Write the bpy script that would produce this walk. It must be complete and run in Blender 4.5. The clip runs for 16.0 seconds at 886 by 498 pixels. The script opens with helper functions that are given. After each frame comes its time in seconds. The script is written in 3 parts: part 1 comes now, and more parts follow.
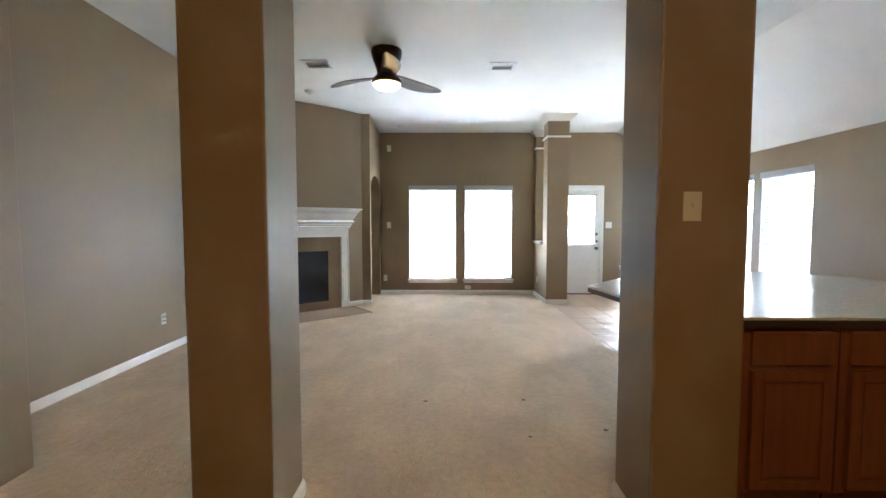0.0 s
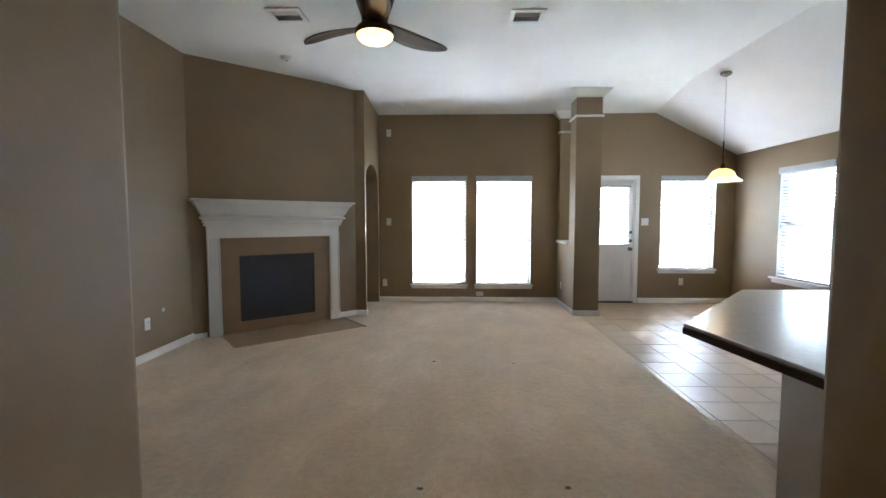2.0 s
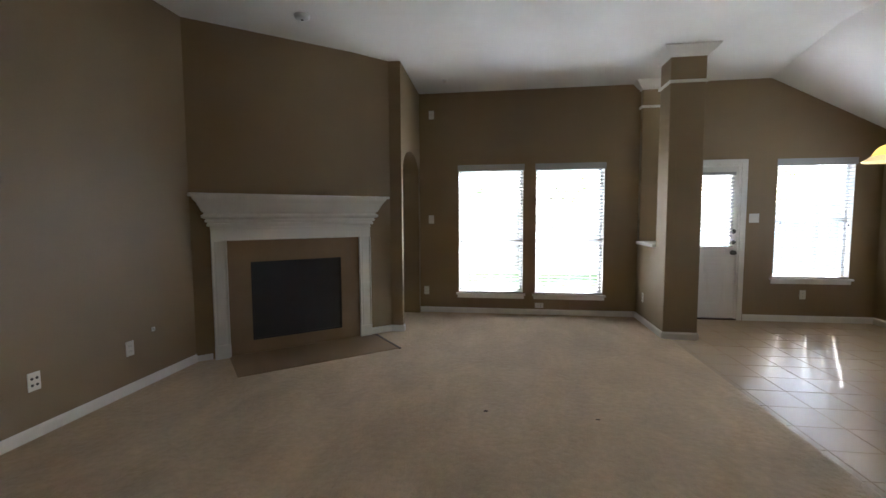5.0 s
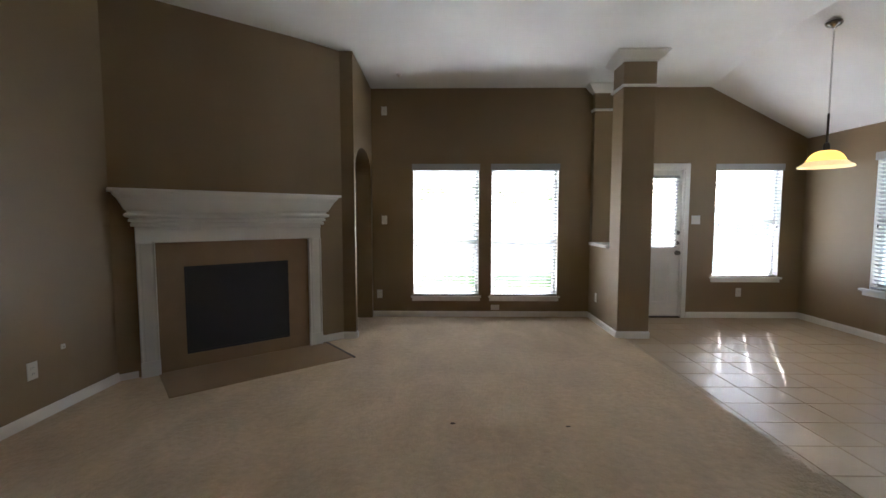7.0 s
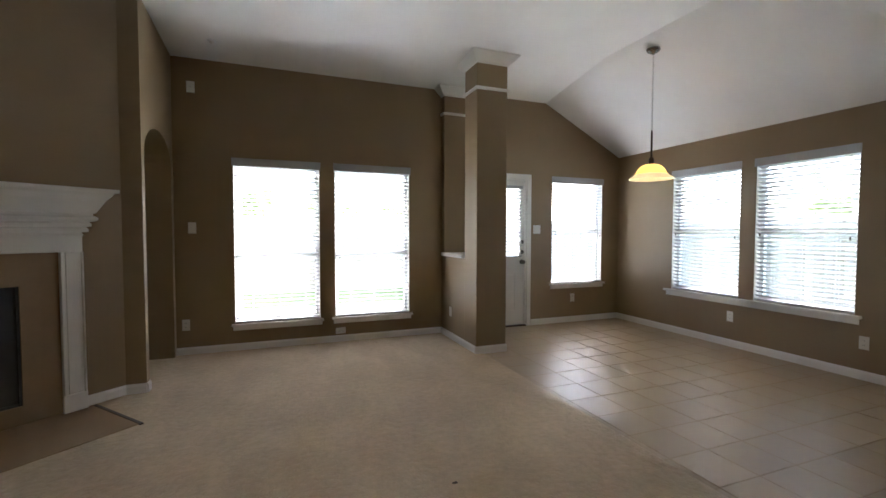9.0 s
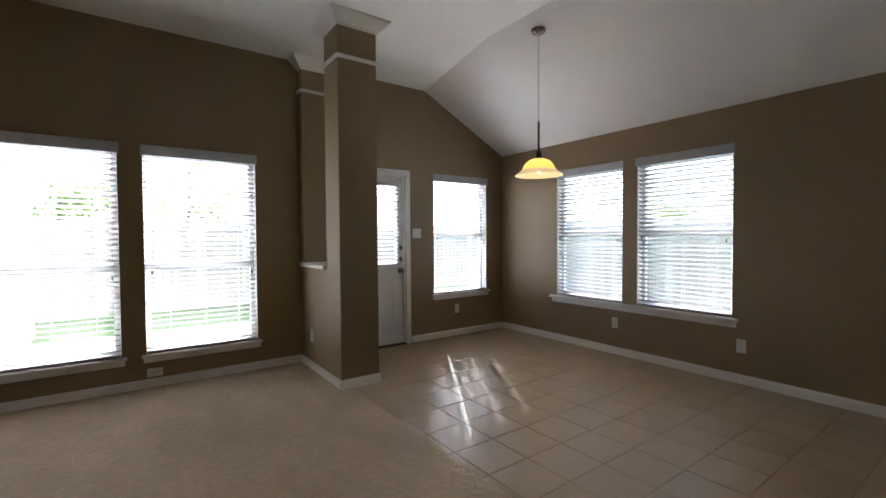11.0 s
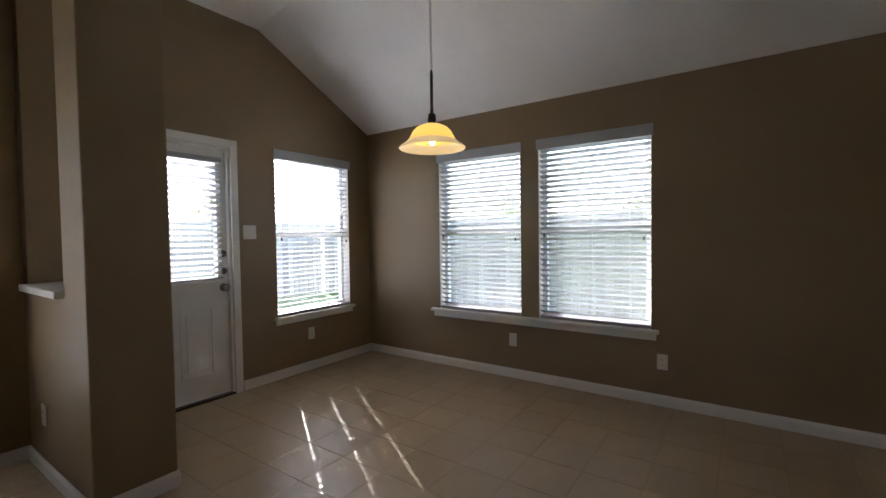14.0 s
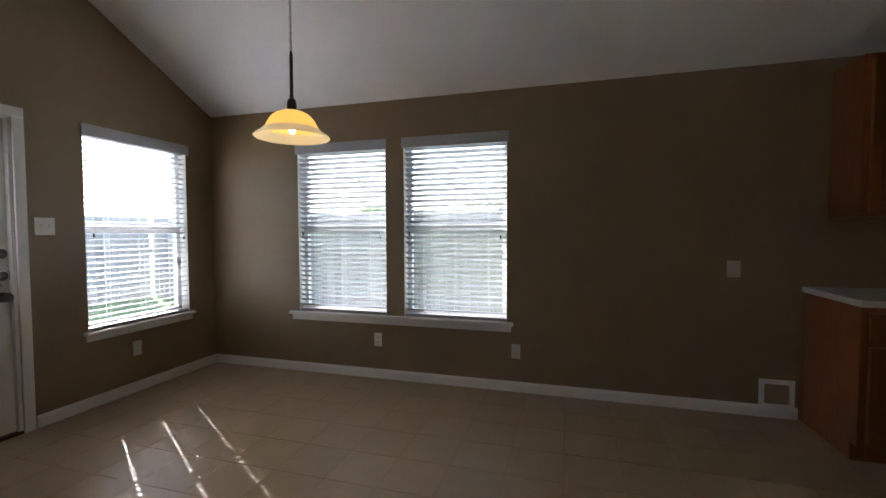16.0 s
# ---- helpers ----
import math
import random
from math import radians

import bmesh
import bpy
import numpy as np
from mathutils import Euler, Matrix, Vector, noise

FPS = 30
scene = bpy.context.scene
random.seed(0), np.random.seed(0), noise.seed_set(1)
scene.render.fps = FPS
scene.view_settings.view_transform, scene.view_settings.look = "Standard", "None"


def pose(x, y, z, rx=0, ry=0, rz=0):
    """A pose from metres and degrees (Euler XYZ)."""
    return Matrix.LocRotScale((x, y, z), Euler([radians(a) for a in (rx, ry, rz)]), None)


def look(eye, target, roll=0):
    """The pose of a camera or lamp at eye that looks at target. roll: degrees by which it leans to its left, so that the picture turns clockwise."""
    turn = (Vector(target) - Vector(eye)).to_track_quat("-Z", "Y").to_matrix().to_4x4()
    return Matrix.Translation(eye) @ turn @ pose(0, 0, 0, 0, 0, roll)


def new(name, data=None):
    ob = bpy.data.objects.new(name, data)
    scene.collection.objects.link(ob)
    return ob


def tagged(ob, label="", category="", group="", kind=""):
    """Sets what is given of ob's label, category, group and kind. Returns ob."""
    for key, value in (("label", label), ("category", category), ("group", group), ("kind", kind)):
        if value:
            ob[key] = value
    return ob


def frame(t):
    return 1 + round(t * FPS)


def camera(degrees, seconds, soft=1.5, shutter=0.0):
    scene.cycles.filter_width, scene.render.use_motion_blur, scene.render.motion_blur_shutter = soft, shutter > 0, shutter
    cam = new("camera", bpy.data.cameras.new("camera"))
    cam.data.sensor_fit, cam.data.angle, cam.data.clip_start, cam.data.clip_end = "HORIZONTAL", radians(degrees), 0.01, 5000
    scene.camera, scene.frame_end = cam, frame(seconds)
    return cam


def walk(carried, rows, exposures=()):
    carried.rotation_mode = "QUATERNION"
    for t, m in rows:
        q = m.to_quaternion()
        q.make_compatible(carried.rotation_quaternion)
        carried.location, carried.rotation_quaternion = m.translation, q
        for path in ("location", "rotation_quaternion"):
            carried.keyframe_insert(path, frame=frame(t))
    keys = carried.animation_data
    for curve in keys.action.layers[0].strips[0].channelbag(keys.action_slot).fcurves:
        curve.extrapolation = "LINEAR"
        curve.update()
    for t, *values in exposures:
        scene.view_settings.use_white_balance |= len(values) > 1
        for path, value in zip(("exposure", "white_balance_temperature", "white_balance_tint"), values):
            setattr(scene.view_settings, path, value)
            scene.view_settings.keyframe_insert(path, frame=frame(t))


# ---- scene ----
import itertools

cam = camera(91.5, 16.0)
PATH = [
    (0, (0.726, 1.34, 1.359), (0.71, 3.336, 1.245), -0.0),
    (0.5, (0.755, 1.6, 1.359), (0.729, 3.597, 1.245), 0.0),
    (1, (0.735, 1.868, 1.359), (0.733, 3.865, 1.241), 0.4),
    (1.2, (0.729, 2.009, 1.361), (0.729, 4.006, 1.244), 0.0),
    (1.5, (0.712, 2.182, 1.361), (0.708, 4.178, 1.238), -0.0),
    (2, (0.751, 2.467, 1.368), (0.688, 4.461, 1.236), -0.0),
    (2.5, (0.715, 2.745, 1.354), (0.609, 4.738, 1.218), -0.1),
    (3, (0.634, 2.938, 1.356), (0.494, 4.929, 1.219), 0.1),
    (3.5, (0.645, 3.154, 1.369), (0.427, 5.138, 1.227), -0.1),
    (4, (0.668, 3.32, 1.379), (0.376, 5.294, 1.234), -0.3),
    (6.5, (0.604, 3.76, 1.384), (0.418, 5.745, 1.229), -0.0),
    (7, (0.517, 3.765, 1.376), (0.484, 5.76, 1.231), -0.0),
    (7.5, (0.51, 3.936, 1.352), (0.632, 5.928, 1.219), 0.2),
    (8, (0.555, 4.1, 1.336), (0.833, 6.077, 1.221), 0.0),
    (8.5, (0.471, 4.277, 1.31), (0.975, 6.21, 1.22), 0.3),
    (9, (0.45, 4.502, 1.305), (1.166, 6.368, 1.227), 0.1),
    (9.5, (0.59, 4.666, 1.305), (1.432, 6.478, 1.231), -0.1),
    (10, (0.767, 4.809, 1.301), (1.709, 6.572, 1.238), -0.3),
    (12.5, (1.321, 5.818, 1.288), (2.796, 7.168, 1.237), -0.8),
    (13, (1.472, 5.998, 1.27), (3.019, 7.265, 1.224), -1.3),
    (13.5, (1.601, 6.136, 1.275), (3.203, 7.331, 1.223), -1.2),
    (14, (1.75, 6.214, 1.293), (3.392, 7.355, 1.231), -0.8),
    (14.5, (1.807, 6.304, 1.311), (3.511, 7.348, 1.233), -0.7),
    (15, (1.773, 6.362, 1.32), (3.552, 7.272, 1.235), -0.6),
    (15.5, (1.796, 6.301, 1.338), (3.638, 7.074, 1.245), 0.0),
    (16, (1.805, 6.293, 1.301), (3.723, 6.854, 1.22), -0.2),
]
EXPOSURES = [(0.0, 5.5, 5100, 5), (1.0, 5.12, 5100, 5), (2.0, 4.8, 5200, 5), (3.0, 4.44, 5300, 5), (4.0, 4.1, 5450, 6), (6.5, 3.95, 5650, 8), (8.0, 4.02, 5700, 8), (10.0, 3.7, 5750, 10), (12.5, 3.3, 5800, 11), (14.5, 3.1, 5800, 11), (16.0, 3.02, 5800, 11)]
walk(cam, [(t, look(eye, target, roll)) for t, eye, target, roll in PATH], EXPOSURES)

# ---- light ----
SUN = Vector((0.69, 1.1, 0.92))
world = bpy.data.worlds.new("world")
scene.world = world
world.use_nodes = True
wn = world.node_tree.nodes
sky = wn.new("ShaderNodeTexSky")
sky.sky_type = "NISHITA"
sky.sun_disc = False
sky.sun_elevation = math.atan2(SUN.z, SUN.xy.length)
sky.sun_rotation = math.atan2(SUN.x, SUN.y)
world.node_tree.links.new(sky.outputs["Color"], wn["Background"].inputs["Color"])
wn["Background"].inputs["Strength"].default_value = 0.15


def lamp(name, kind, energy, colour, m, size=0.1):
    data = bpy.data.lights.new(name, kind)
    data.energy, data.color = energy, colour
    if kind == "SUN":
        data.angle = size
    elif kind == "AREA":
        data.size = size
    else:
        data.shadow_soft_size = size
    ob = new(name, data)
    ob.matrix_world = m
    return ob


lamp("sun", "SUN", 3.8, (1.0, 0.95, 0.87), look(SUN * 20, (0, 0, 0)), radians(0.5))
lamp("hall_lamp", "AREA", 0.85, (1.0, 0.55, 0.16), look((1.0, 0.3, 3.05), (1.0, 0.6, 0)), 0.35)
lamp("fan_bulb", "POINT", 0.06, (1.0, 0.62, 0.25), pose(0.092, 6.02, 2.72), 0.03)
lamp("pendant_bulb", "POINT", 2.2, (1.0, 0.7, 0.36), pose(3.945, 7.81, 1.882), 0.018)


# ---- materials ----
def surface(name, a, b=None, scale=6.0, rough=0.5, metal=0.0, bump=0.0, bump_scale=60.0, fine=0.25, glow=None, vary=0.0, stretch=(1, 1, 1), spec=0.5):
    """Two-scale mottled colour between a and b, with fine relief."""
    m = bpy.data.materials.new(name)
    m.use_nodes = True
    nt = m.node_tree
    n, l = nt.nodes, nt.links.new
    p = n["Principled BSDF"]
    b = b or tuple(c * 0.85 for c in a)
    co = n.new("ShaderNodeTexCoord")
    mp = n.new("ShaderNodeMapping")
    mp.inputs["Scale"].default_value = stretch
    l(co.outputs["Object"], mp.inputs["Vector"])
    t1, t2 = n.new("ShaderNodeTexNoise"), n.new("ShaderNodeTexNoise")
    t1.inputs["Scale"].default_value, t1.inputs["Detail"].default_value = scale, 5
    t2.inputs["Scale"].default_value, t2.inputs["Detail"].default_value = bump_scale, 3
    for t in (t1, t2):
        l(mp.outputs["Vector"], t.inputs["Vector"])
    add = n.new("ShaderNodeMath")
    add.operation = "MULTIPLY_ADD"
    add.inputs[1].default_value = fine
    l(t2.outputs["Fac"], add.inputs[0])
    sub = n.new("ShaderNodeMath")
    sub.operation = "SUBTRACT"
    sub.inputs[1].default_value = fine / 2
    l(t1.outputs["Fac"], sub.inputs[0])
    l(sub.outputs[0], add.inputs[2])
    ramp = n.new("ShaderNodeValToRGB")
    ramp.color_ramp.elements[0].position, ramp.color_ramp.elements[1].position = 0.3, 0.7
    ramp.color_ramp.elements[0].color, ramp.color_ramp.elements[1].color = (*b, 1), (*a, 1)
    l(add.outputs[0], ramp.inputs["Fac"])
    out = ramp.outputs["Color"]
    if vary:
        info, hsv, mr = n.new("ShaderNodeObjectInfo"), n.new("ShaderNodeHueSaturation"), n.new("ShaderNodeMapRange")
        mr.inputs["To Min"].default_value, mr.inputs["To Max"].default_value = 1 - vary, 1 + vary
        l(info.outputs["Random"], mr.inputs["Value"])
        l(mr.outputs["Result"], hsv.inputs["Value"])
        l(out, hsv.inputs["Color"])
        out = hsv.outputs["Color"]
    l(out, p.inputs["Base Color"])
    rr = n.new("ShaderNodeMapRange")
    rr.inputs["To Min"].default_value, rr.inputs["To Max"].default_value = max(0.02, rough - 0.08), min(1, rough + 0.08)
    l(t1.outputs["Fac"], rr.inputs["Value"])
    l(rr.outputs["Result"], p.inputs["Roughness"])
    p.inputs["Metallic"].default_value = metal
    p.inputs["Specular IOR Level"].default_value = spec
    if bump:
        bp = n.new("ShaderNodeBump")
        bp.inputs["Strength"].default_value, bp.inputs["Distance"].default_value = bump, 0.01
        l(t2.outputs["Fac"], bp.inputs["Height"])
        l(bp.outputs["Normal"], p.inputs["Normal"])
    if glow:
        p.inputs["Emission Color"].default_value, p.inputs["Emission Strength"].default_value = (*glow[0], 1), glow[1]
    return m


WALL = surface("tan_wall_paint", (0.262, 0.187, 0.100), (0.242, 0.170, 0.089), 2.0, 0.5, bump=0.05, bump_scale=90, fine=0.3)
CEILING = surface("white_ceiling_texture", (0.86, 0.85, 0.82), (0.83, 0.82, 0.79), 3.0, 0.85, bump=0.3, bump_scale=55)
TRIM = surface("white_semigloss_trim", (0.80, 0.78, 0.74), (0.76, 0.74, 0.70), 5.0, 0.35, bump=0.03)
CARPET = surface("beige_carpet", (0.59, 0.467, 0.322), (0.475, 0.372, 0.254), 2.0, 0.95, bump=0.8, bump_scale=85, fine=0.42, spec=0.1, stretch=(1.5, 0.7, 1))


def brush_pile(m):
    """Adds the clumped relief and the brushed, trodden patches of a cut pile."""
    nt = m.node_tree
    n, l = nt.nodes, nt.links.new
    p = n["Principled BSDF"]
    co = n.new("ShaderNodeTexCoord")
    clump, patch, warp = n.new("ShaderNodeTexNoise"), n.new("ShaderNodeTexNoise"), n.new("ShaderNodeMapping")
    clump.inputs["Scale"].default_value, clump.inputs["Detail"].default_value = 22, 4
    patch.inputs["Scale"].default_value, patch.inputs["Detail"].default_value, patch.inputs["Distortion"].default_value = 1.7, 6, 1.2
    warp.inputs["Scale"].default_value, warp.inputs["Rotation"].default_value = (1.6, 1.0, 1), (0, 0, 0.5)
    l(co.outputs["Object"], clump.inputs["Vector"])
    l(co.outputs["Object"], warp.inputs["Vector"])
    l(warp.outputs["Vector"], patch.inputs["Vector"])
    edge = n.new("ShaderNodeMapRange")
    edge.inputs["From Min"].default_value, edge.inputs["From Max"].default_value = 0.42, 0.60
    edge.inputs["To Min"].default_value, edge.inputs["To Max"].default_value = 0.96, 1.04
    l(patch.outputs["Fac"], edge.inputs["Value"])
    tuft = n.new("ShaderNodeMapRange")
    tuft.inputs["From Min"].default_value, tuft.inputs["From Max"].default_value = 0.3, 0.7
    tuft.inputs["To Min"].default_value, tuft.inputs["To Max"].default_value = 0.92, 1.08
    l(clump.outputs["Fac"], tuft.inputs["Value"])
    both, hsv = n.new("ShaderNodeMath"), n.new("ShaderNodeHueSaturation")
    both.operation = "MULTIPLY"
    l(edge.outputs["Result"], both.inputs[0])
    l(tuft.outputs["Result"], both.inputs[1])
    l(p.inputs["Base Color"].links[0].from_socket, hsv.inputs["Color"])
    l(both.outputs[0], hsv.inputs["Value"])
    l(hsv.outputs["Color"], p.inputs["Base Color"])
    p.inputs["Sheen Weight"].default_value, p.inputs["Sheen Roughness"].default_value = 0.35, 0.45
    p.inputs["Sheen Tint"].default_value = (0.9, 0.8, 0.66, 1)
    bp = n.new("ShaderNodeBump")
    bp.inputs["Strength"].default_value, bp.inputs["Distance"].default_value = 0.6, 0.02
    l(clump.outputs["Fac"], bp.inputs["Height"])
    l(p.inputs["Normal"].links[0].from_socket, bp.inputs["Normal"])
    l(bp.outputs["Normal"], p.inputs["Normal"])


brush_pile(CARPET)
TILE = surface("glazed_beige_tile", (0.40, 0.298, 0.182), (0.365, 0.27, 0.164), 5.0, 0.39, bump=0.04, bump_scale=25, vary=0.03, spec=0.46)
GROUT = surface("grey_brown_grout", (0.37, 0.277, 0.171), (0.335, 0.25, 0.153), 20.0, 0.9, bump=0.3)
FIRE_TILE = surface("tan_surround_stone", (0.30, 0.20, 0.107), (0.265, 0.176, 0.093), 6.0, 0.55, bump=0.05, bump_scale=40)
SOOT = surface("black_firebox_screen", (0.047, 0.046, 0.050), (0.040, 0.039, 0.043), 8.0, 0.7)
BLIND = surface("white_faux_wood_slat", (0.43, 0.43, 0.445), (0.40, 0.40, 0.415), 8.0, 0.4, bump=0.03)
VINYL = surface("white_vinyl_frame", (0.80, 0.80, 0.79), None, 8.0, 0.35)
PLATE = surface("ivory_switch_plastic", (0.72, 0.69, 0.62), (0.69, 0.66, 0.59), 10.0, 0.35)
SLOT = surface("dark_outlet_slot", (0.08, 0.075, 0.07), None, 10.0, 0.6)
BRONZE = surface("oil_rubbed_bronze", (0.055, 0.036, 0.026), (0.04, 0.026, 0.02), 12.0, 0.38, metal=0.7)
NICKEL = surface("brushed_nickel", (0.55, 0.53, 0.50), (0.48, 0.46, 0.43), 30.0, 0.3, metal=1.0)
CHROME = surface("dull_chrome", (0.34, 0.33, 0.32), (0.27, 0.26, 0.255), 30.0, 0.22, metal=1.0)
PEWTER = surface("tarnished_pewter", (0.20, 0.19, 0.18), (0.14, 0.13, 0.125), 30.0, 0.4, metal=0.9)
BLADE = surface("dark_walnut_blade", (0.10, 0.058, 0.032), (0.065, 0.036, 0.02), 7.0, 0.5, stretch=(1, 9, 1))
CABINET = surface("orange_stained_cabinet_wood", (0.25, 0.083, 0.023), (0.18, 0.055, 0.016), 5.0, 0.35, bump=0.05, stretch=(6, 6, 0.6))
COUNTER = surface("grey_laminate_worktop", (0.62, 0.60, 0.58), (0.58, 0.56, 0.54), 40.0, 0.2, bump=0.01, fine=0.3)
EDGE = surface("dark_walnut_edge", (0.06, 0.035, 0.022), (0.04, 0.024, 0.016), 12.0, 0.4, stretch=(3, 3, 12))
RENDER = surface("pale_wall_render", (0.66, 0.63, 0.57), (0.60, 0.57, 0.51), 3.0, 0.9, bump=0.3, bump_scale=40)
CORD = surface("white_blind_cord", (0.75, 0.75, 0.72), None, 30.0, 0.8)
GRASS = surface("lawn_grass", (0.15, 0.21, 0.05), (0.10, 0.15, 0.035), 1.5, 0.95, bump=1.0, bump_scale=40, fine=0.8)
CONCRETE = surface("pale_patio_concrete", (0.50, 0.48, 0.455), (0.44, 0.424, 0.40), 2.0, 0.9, bump=0.2, bump_scale=30)
FENCE = surface("weathered_cedar_board", (0.46, 0.42, 0.37), (0.36, 0.32, 0.28), 3.0, 0.85, stretch=(4, 4, 0.5), vary=0.2)
BARK = surface("brown_bark", (0.12, 0.085, 0.06), (0.07, 0.05, 0.035), 8.0, 0.95, bump=0.8, bump_scale=20)
LEAF = surface("green_leaf", (0.12, 0.16, 0.05), (0.08, 0.115, 0.035), 2.0, 0.6)
SOIL = surface("dark_burn_mark", (0.12, 0.09, 0.065), (0.08, 0.06, 0.045), 30.0, 0.95, bump=0.6)


def glass_material():
    m = bpy.data.materials.new("clear_window_glass")
    m.use_nodes = True
    p = m.node_tree.nodes["Principled BSDF"]
    p.inputs["Roughness"].default_value = 0.0
    p.inputs["IOR"].default_value = 1.45
    p.inputs["Transmission Weight"].default_value = 1.0
    return m


def shade_material(name, colour, glow, strength):
    m = surface(name, colour, tuple(c * 0.93 for c in colour), 9.0, 0.35, glow=(glow, strength))
    p = m.node_tree.nodes["Principled BSDF"]
    p.inputs["Transmission Weight"].default_value = 0.15
    return m



def translucent(m, share_through):
    """Lets part of the light through thin leaves."""
    nt = m.node_tree
    p, out = nt.nodes["Principled BSDF"], nt.nodes["Material Output"]
    tl, mix = nt.nodes.new("ShaderNodeBsdfTranslucent"), nt.nodes.new("ShaderNodeMixShader")
    tl.inputs["Color"].default_value = (0.16, 0.22, 0.05, 1)
    mix.inputs["Fac"].default_value = share_through
    nt.links.new(p.outputs["BSDF"], mix.inputs[1])
    nt.links.new(tl.outputs["BSDF"], mix.inputs[2])
    nt.links.new(mix.outputs["Shader"], out.inputs["Surface"])


translucent(LEAF, 0.5)
GLASS = glass_material()
AMBER = shade_material("amber_alabaster_glass", (0.80, 0.50, 0.17), (1.0, 0.55, 0.10), 0.11)
RIM = shade_material("cream_alabaster_rim", (0.80, 0.72, 0.54), (1.0, 0.70, 0.32), 0.04)
BOWL = shade_material("lit_frosted_bowl", (0.9, 0.75, 0.5), (1.0, 0.52, 0.15), 0.15)
BULB = surface("lit_bulb", (0.9, 0.85, 0.7), None, 5.0, 0.4, glow=((1.0, 0.82, 0.5), 3.0))


# ---- mesh helpers ----
def put(name, bm, material, m=None, smooth=False):
    me = bpy.data.meshes.new(name)
    bmesh.ops.recalc_face_normals(bm, faces=bm.faces)
    bm.to_mesh(me)
    bm.free()
    me.materials.append(material)
    if smooth:
        for f in me.polygons:
            f.use_smooth = True
    ob = new(name, me)
    if m is not None:
        ob.matrix_world = m
    return ob


def part(name, bm, material, parent, label="", smooth=False, m=None):
    ob = put(name, bm, material, None, smooth)
    ob.parent = parent
    if m is not None:
        ob.matrix_local = m
    return tagged(ob, label)


def share(name, me, parent, m, label=""):
    ob = new(name, me)
    ob.parent = parent
    ob.matrix_local = m
    return tagged(ob, label)


def thing(name, m, label, category, group="", kind=""):
    ob = new(name)
    ob.empty_display_size = 0.1
    ob.matrix_world = m
    return tagged(ob, label, category, group, kind)


def box(x, y, z, bevel=0.0, bm=None, m=None):
    bm = bm or bmesh.new()
    made = bmesh.ops.create_cube(bm, size=1.0)["verts"]
    t = Matrix.Translation(((x[0] + x[1]) / 2, (y[0] + y[1]) / 2, (z[0] + z[1]) / 2)) @ Matrix.Diagonal((x[1] - x[0], y[1] - y[0], z[1] - z[0], 1))
    bmesh.ops.transform(bm, matrix=(m or Matrix()) @ t, verts=made)
    if bevel:
        edges = {e for v in made for e in v.link_edges}
        bmesh.ops.bevel(bm, geom=list(edges), offset=bevel, segments=2, affect="EDGES", profile=0.6)
    return bm


def prism(points, z0, z1, bevel=0.0, bm=None):
    """A flat polygon in x and y, raised from z0 to z1."""
    bm = bm or bmesh.new()
    lo, hi = [bm.verts.new((x, y, z0)) for x, y in points], [bm.verts.new((x, y, z1)) for x, y in points]
    faces = [bm.faces.new(lo[::-1]), bm.faces.new(hi)]
    n = len(points)
    for i in range(n):
        faces.append(bm.faces.new((lo[i], lo[(i + 1) % n], hi[(i + 1) % n], hi[i])))
    if bevel:
        edges = {e for f in faces[:2] for e in f.edges}
        bmesh.ops.bevel(bm, geom=list(edges), offset=bevel, segments=2, affect="EDGES")
    return bm


def lathe(profile, steps=32, bm=None, m=None):
    """Turns (radius, height) pairs round the z axis."""
    bm = bm or bmesh.new()
    rings = []
    for r, z in profile:
        rings.append([bm.verts.new((m or Matrix()) @ Vector((r * math.cos(2 * math.pi * i / steps), r * math.sin(2 * math.pi * i / steps), z))) for i in range(steps)] if r > 1e-5 else [bm.verts.new((m or Matrix()) @ Vector((0, 0, z)))])
    for a, b in zip(rings, rings[1:]):
        for i in range(steps):
            j = (i + 1) % steps
            if len(a) == 1 and len(b) > 1:
                bm.faces.new((a[0], b[i], b[j]))
            elif len(b) == 1 and len(a) > 1:
                bm.faces.new((a[i], a[j], b[0]))
            elif len(a) > 1:
                bm.faces.new((a[i], a[j], b[j], b[i]))
    return bm


def tube(points, r, steps=8, bm=None):
    bm = bm or bmesh.new()
    pts = [Vector(p) for p in points]
    radii = r if isinstance(r, (list, tuple)) else [r] * len(pts)
    rings = []
    for i, p in enumerate(pts):
        d = (pts[min(i + 1, len(pts) - 1)] - pts[max(i - 1, 0)]).normalized()
        q = d.to_track_quat("Z", "Y")
        rings.append([bm.verts.new(p + q @ Vector((radii[i] * math.cos(2 * math.pi * k / steps), radii[i] * math.sin(2 * math.pi * k / steps), 0))) for k in range(steps)])
    for a, b in zip(rings, rings[1:]):
        for k in range(steps):
            bm.faces.new((a[k], a[(k + 1) % steps], b[(k + 1) % steps], b[k]))
    bm.faces.new(rings[0][::-1])
    bm.faces.new(rings[-1])
    return bm


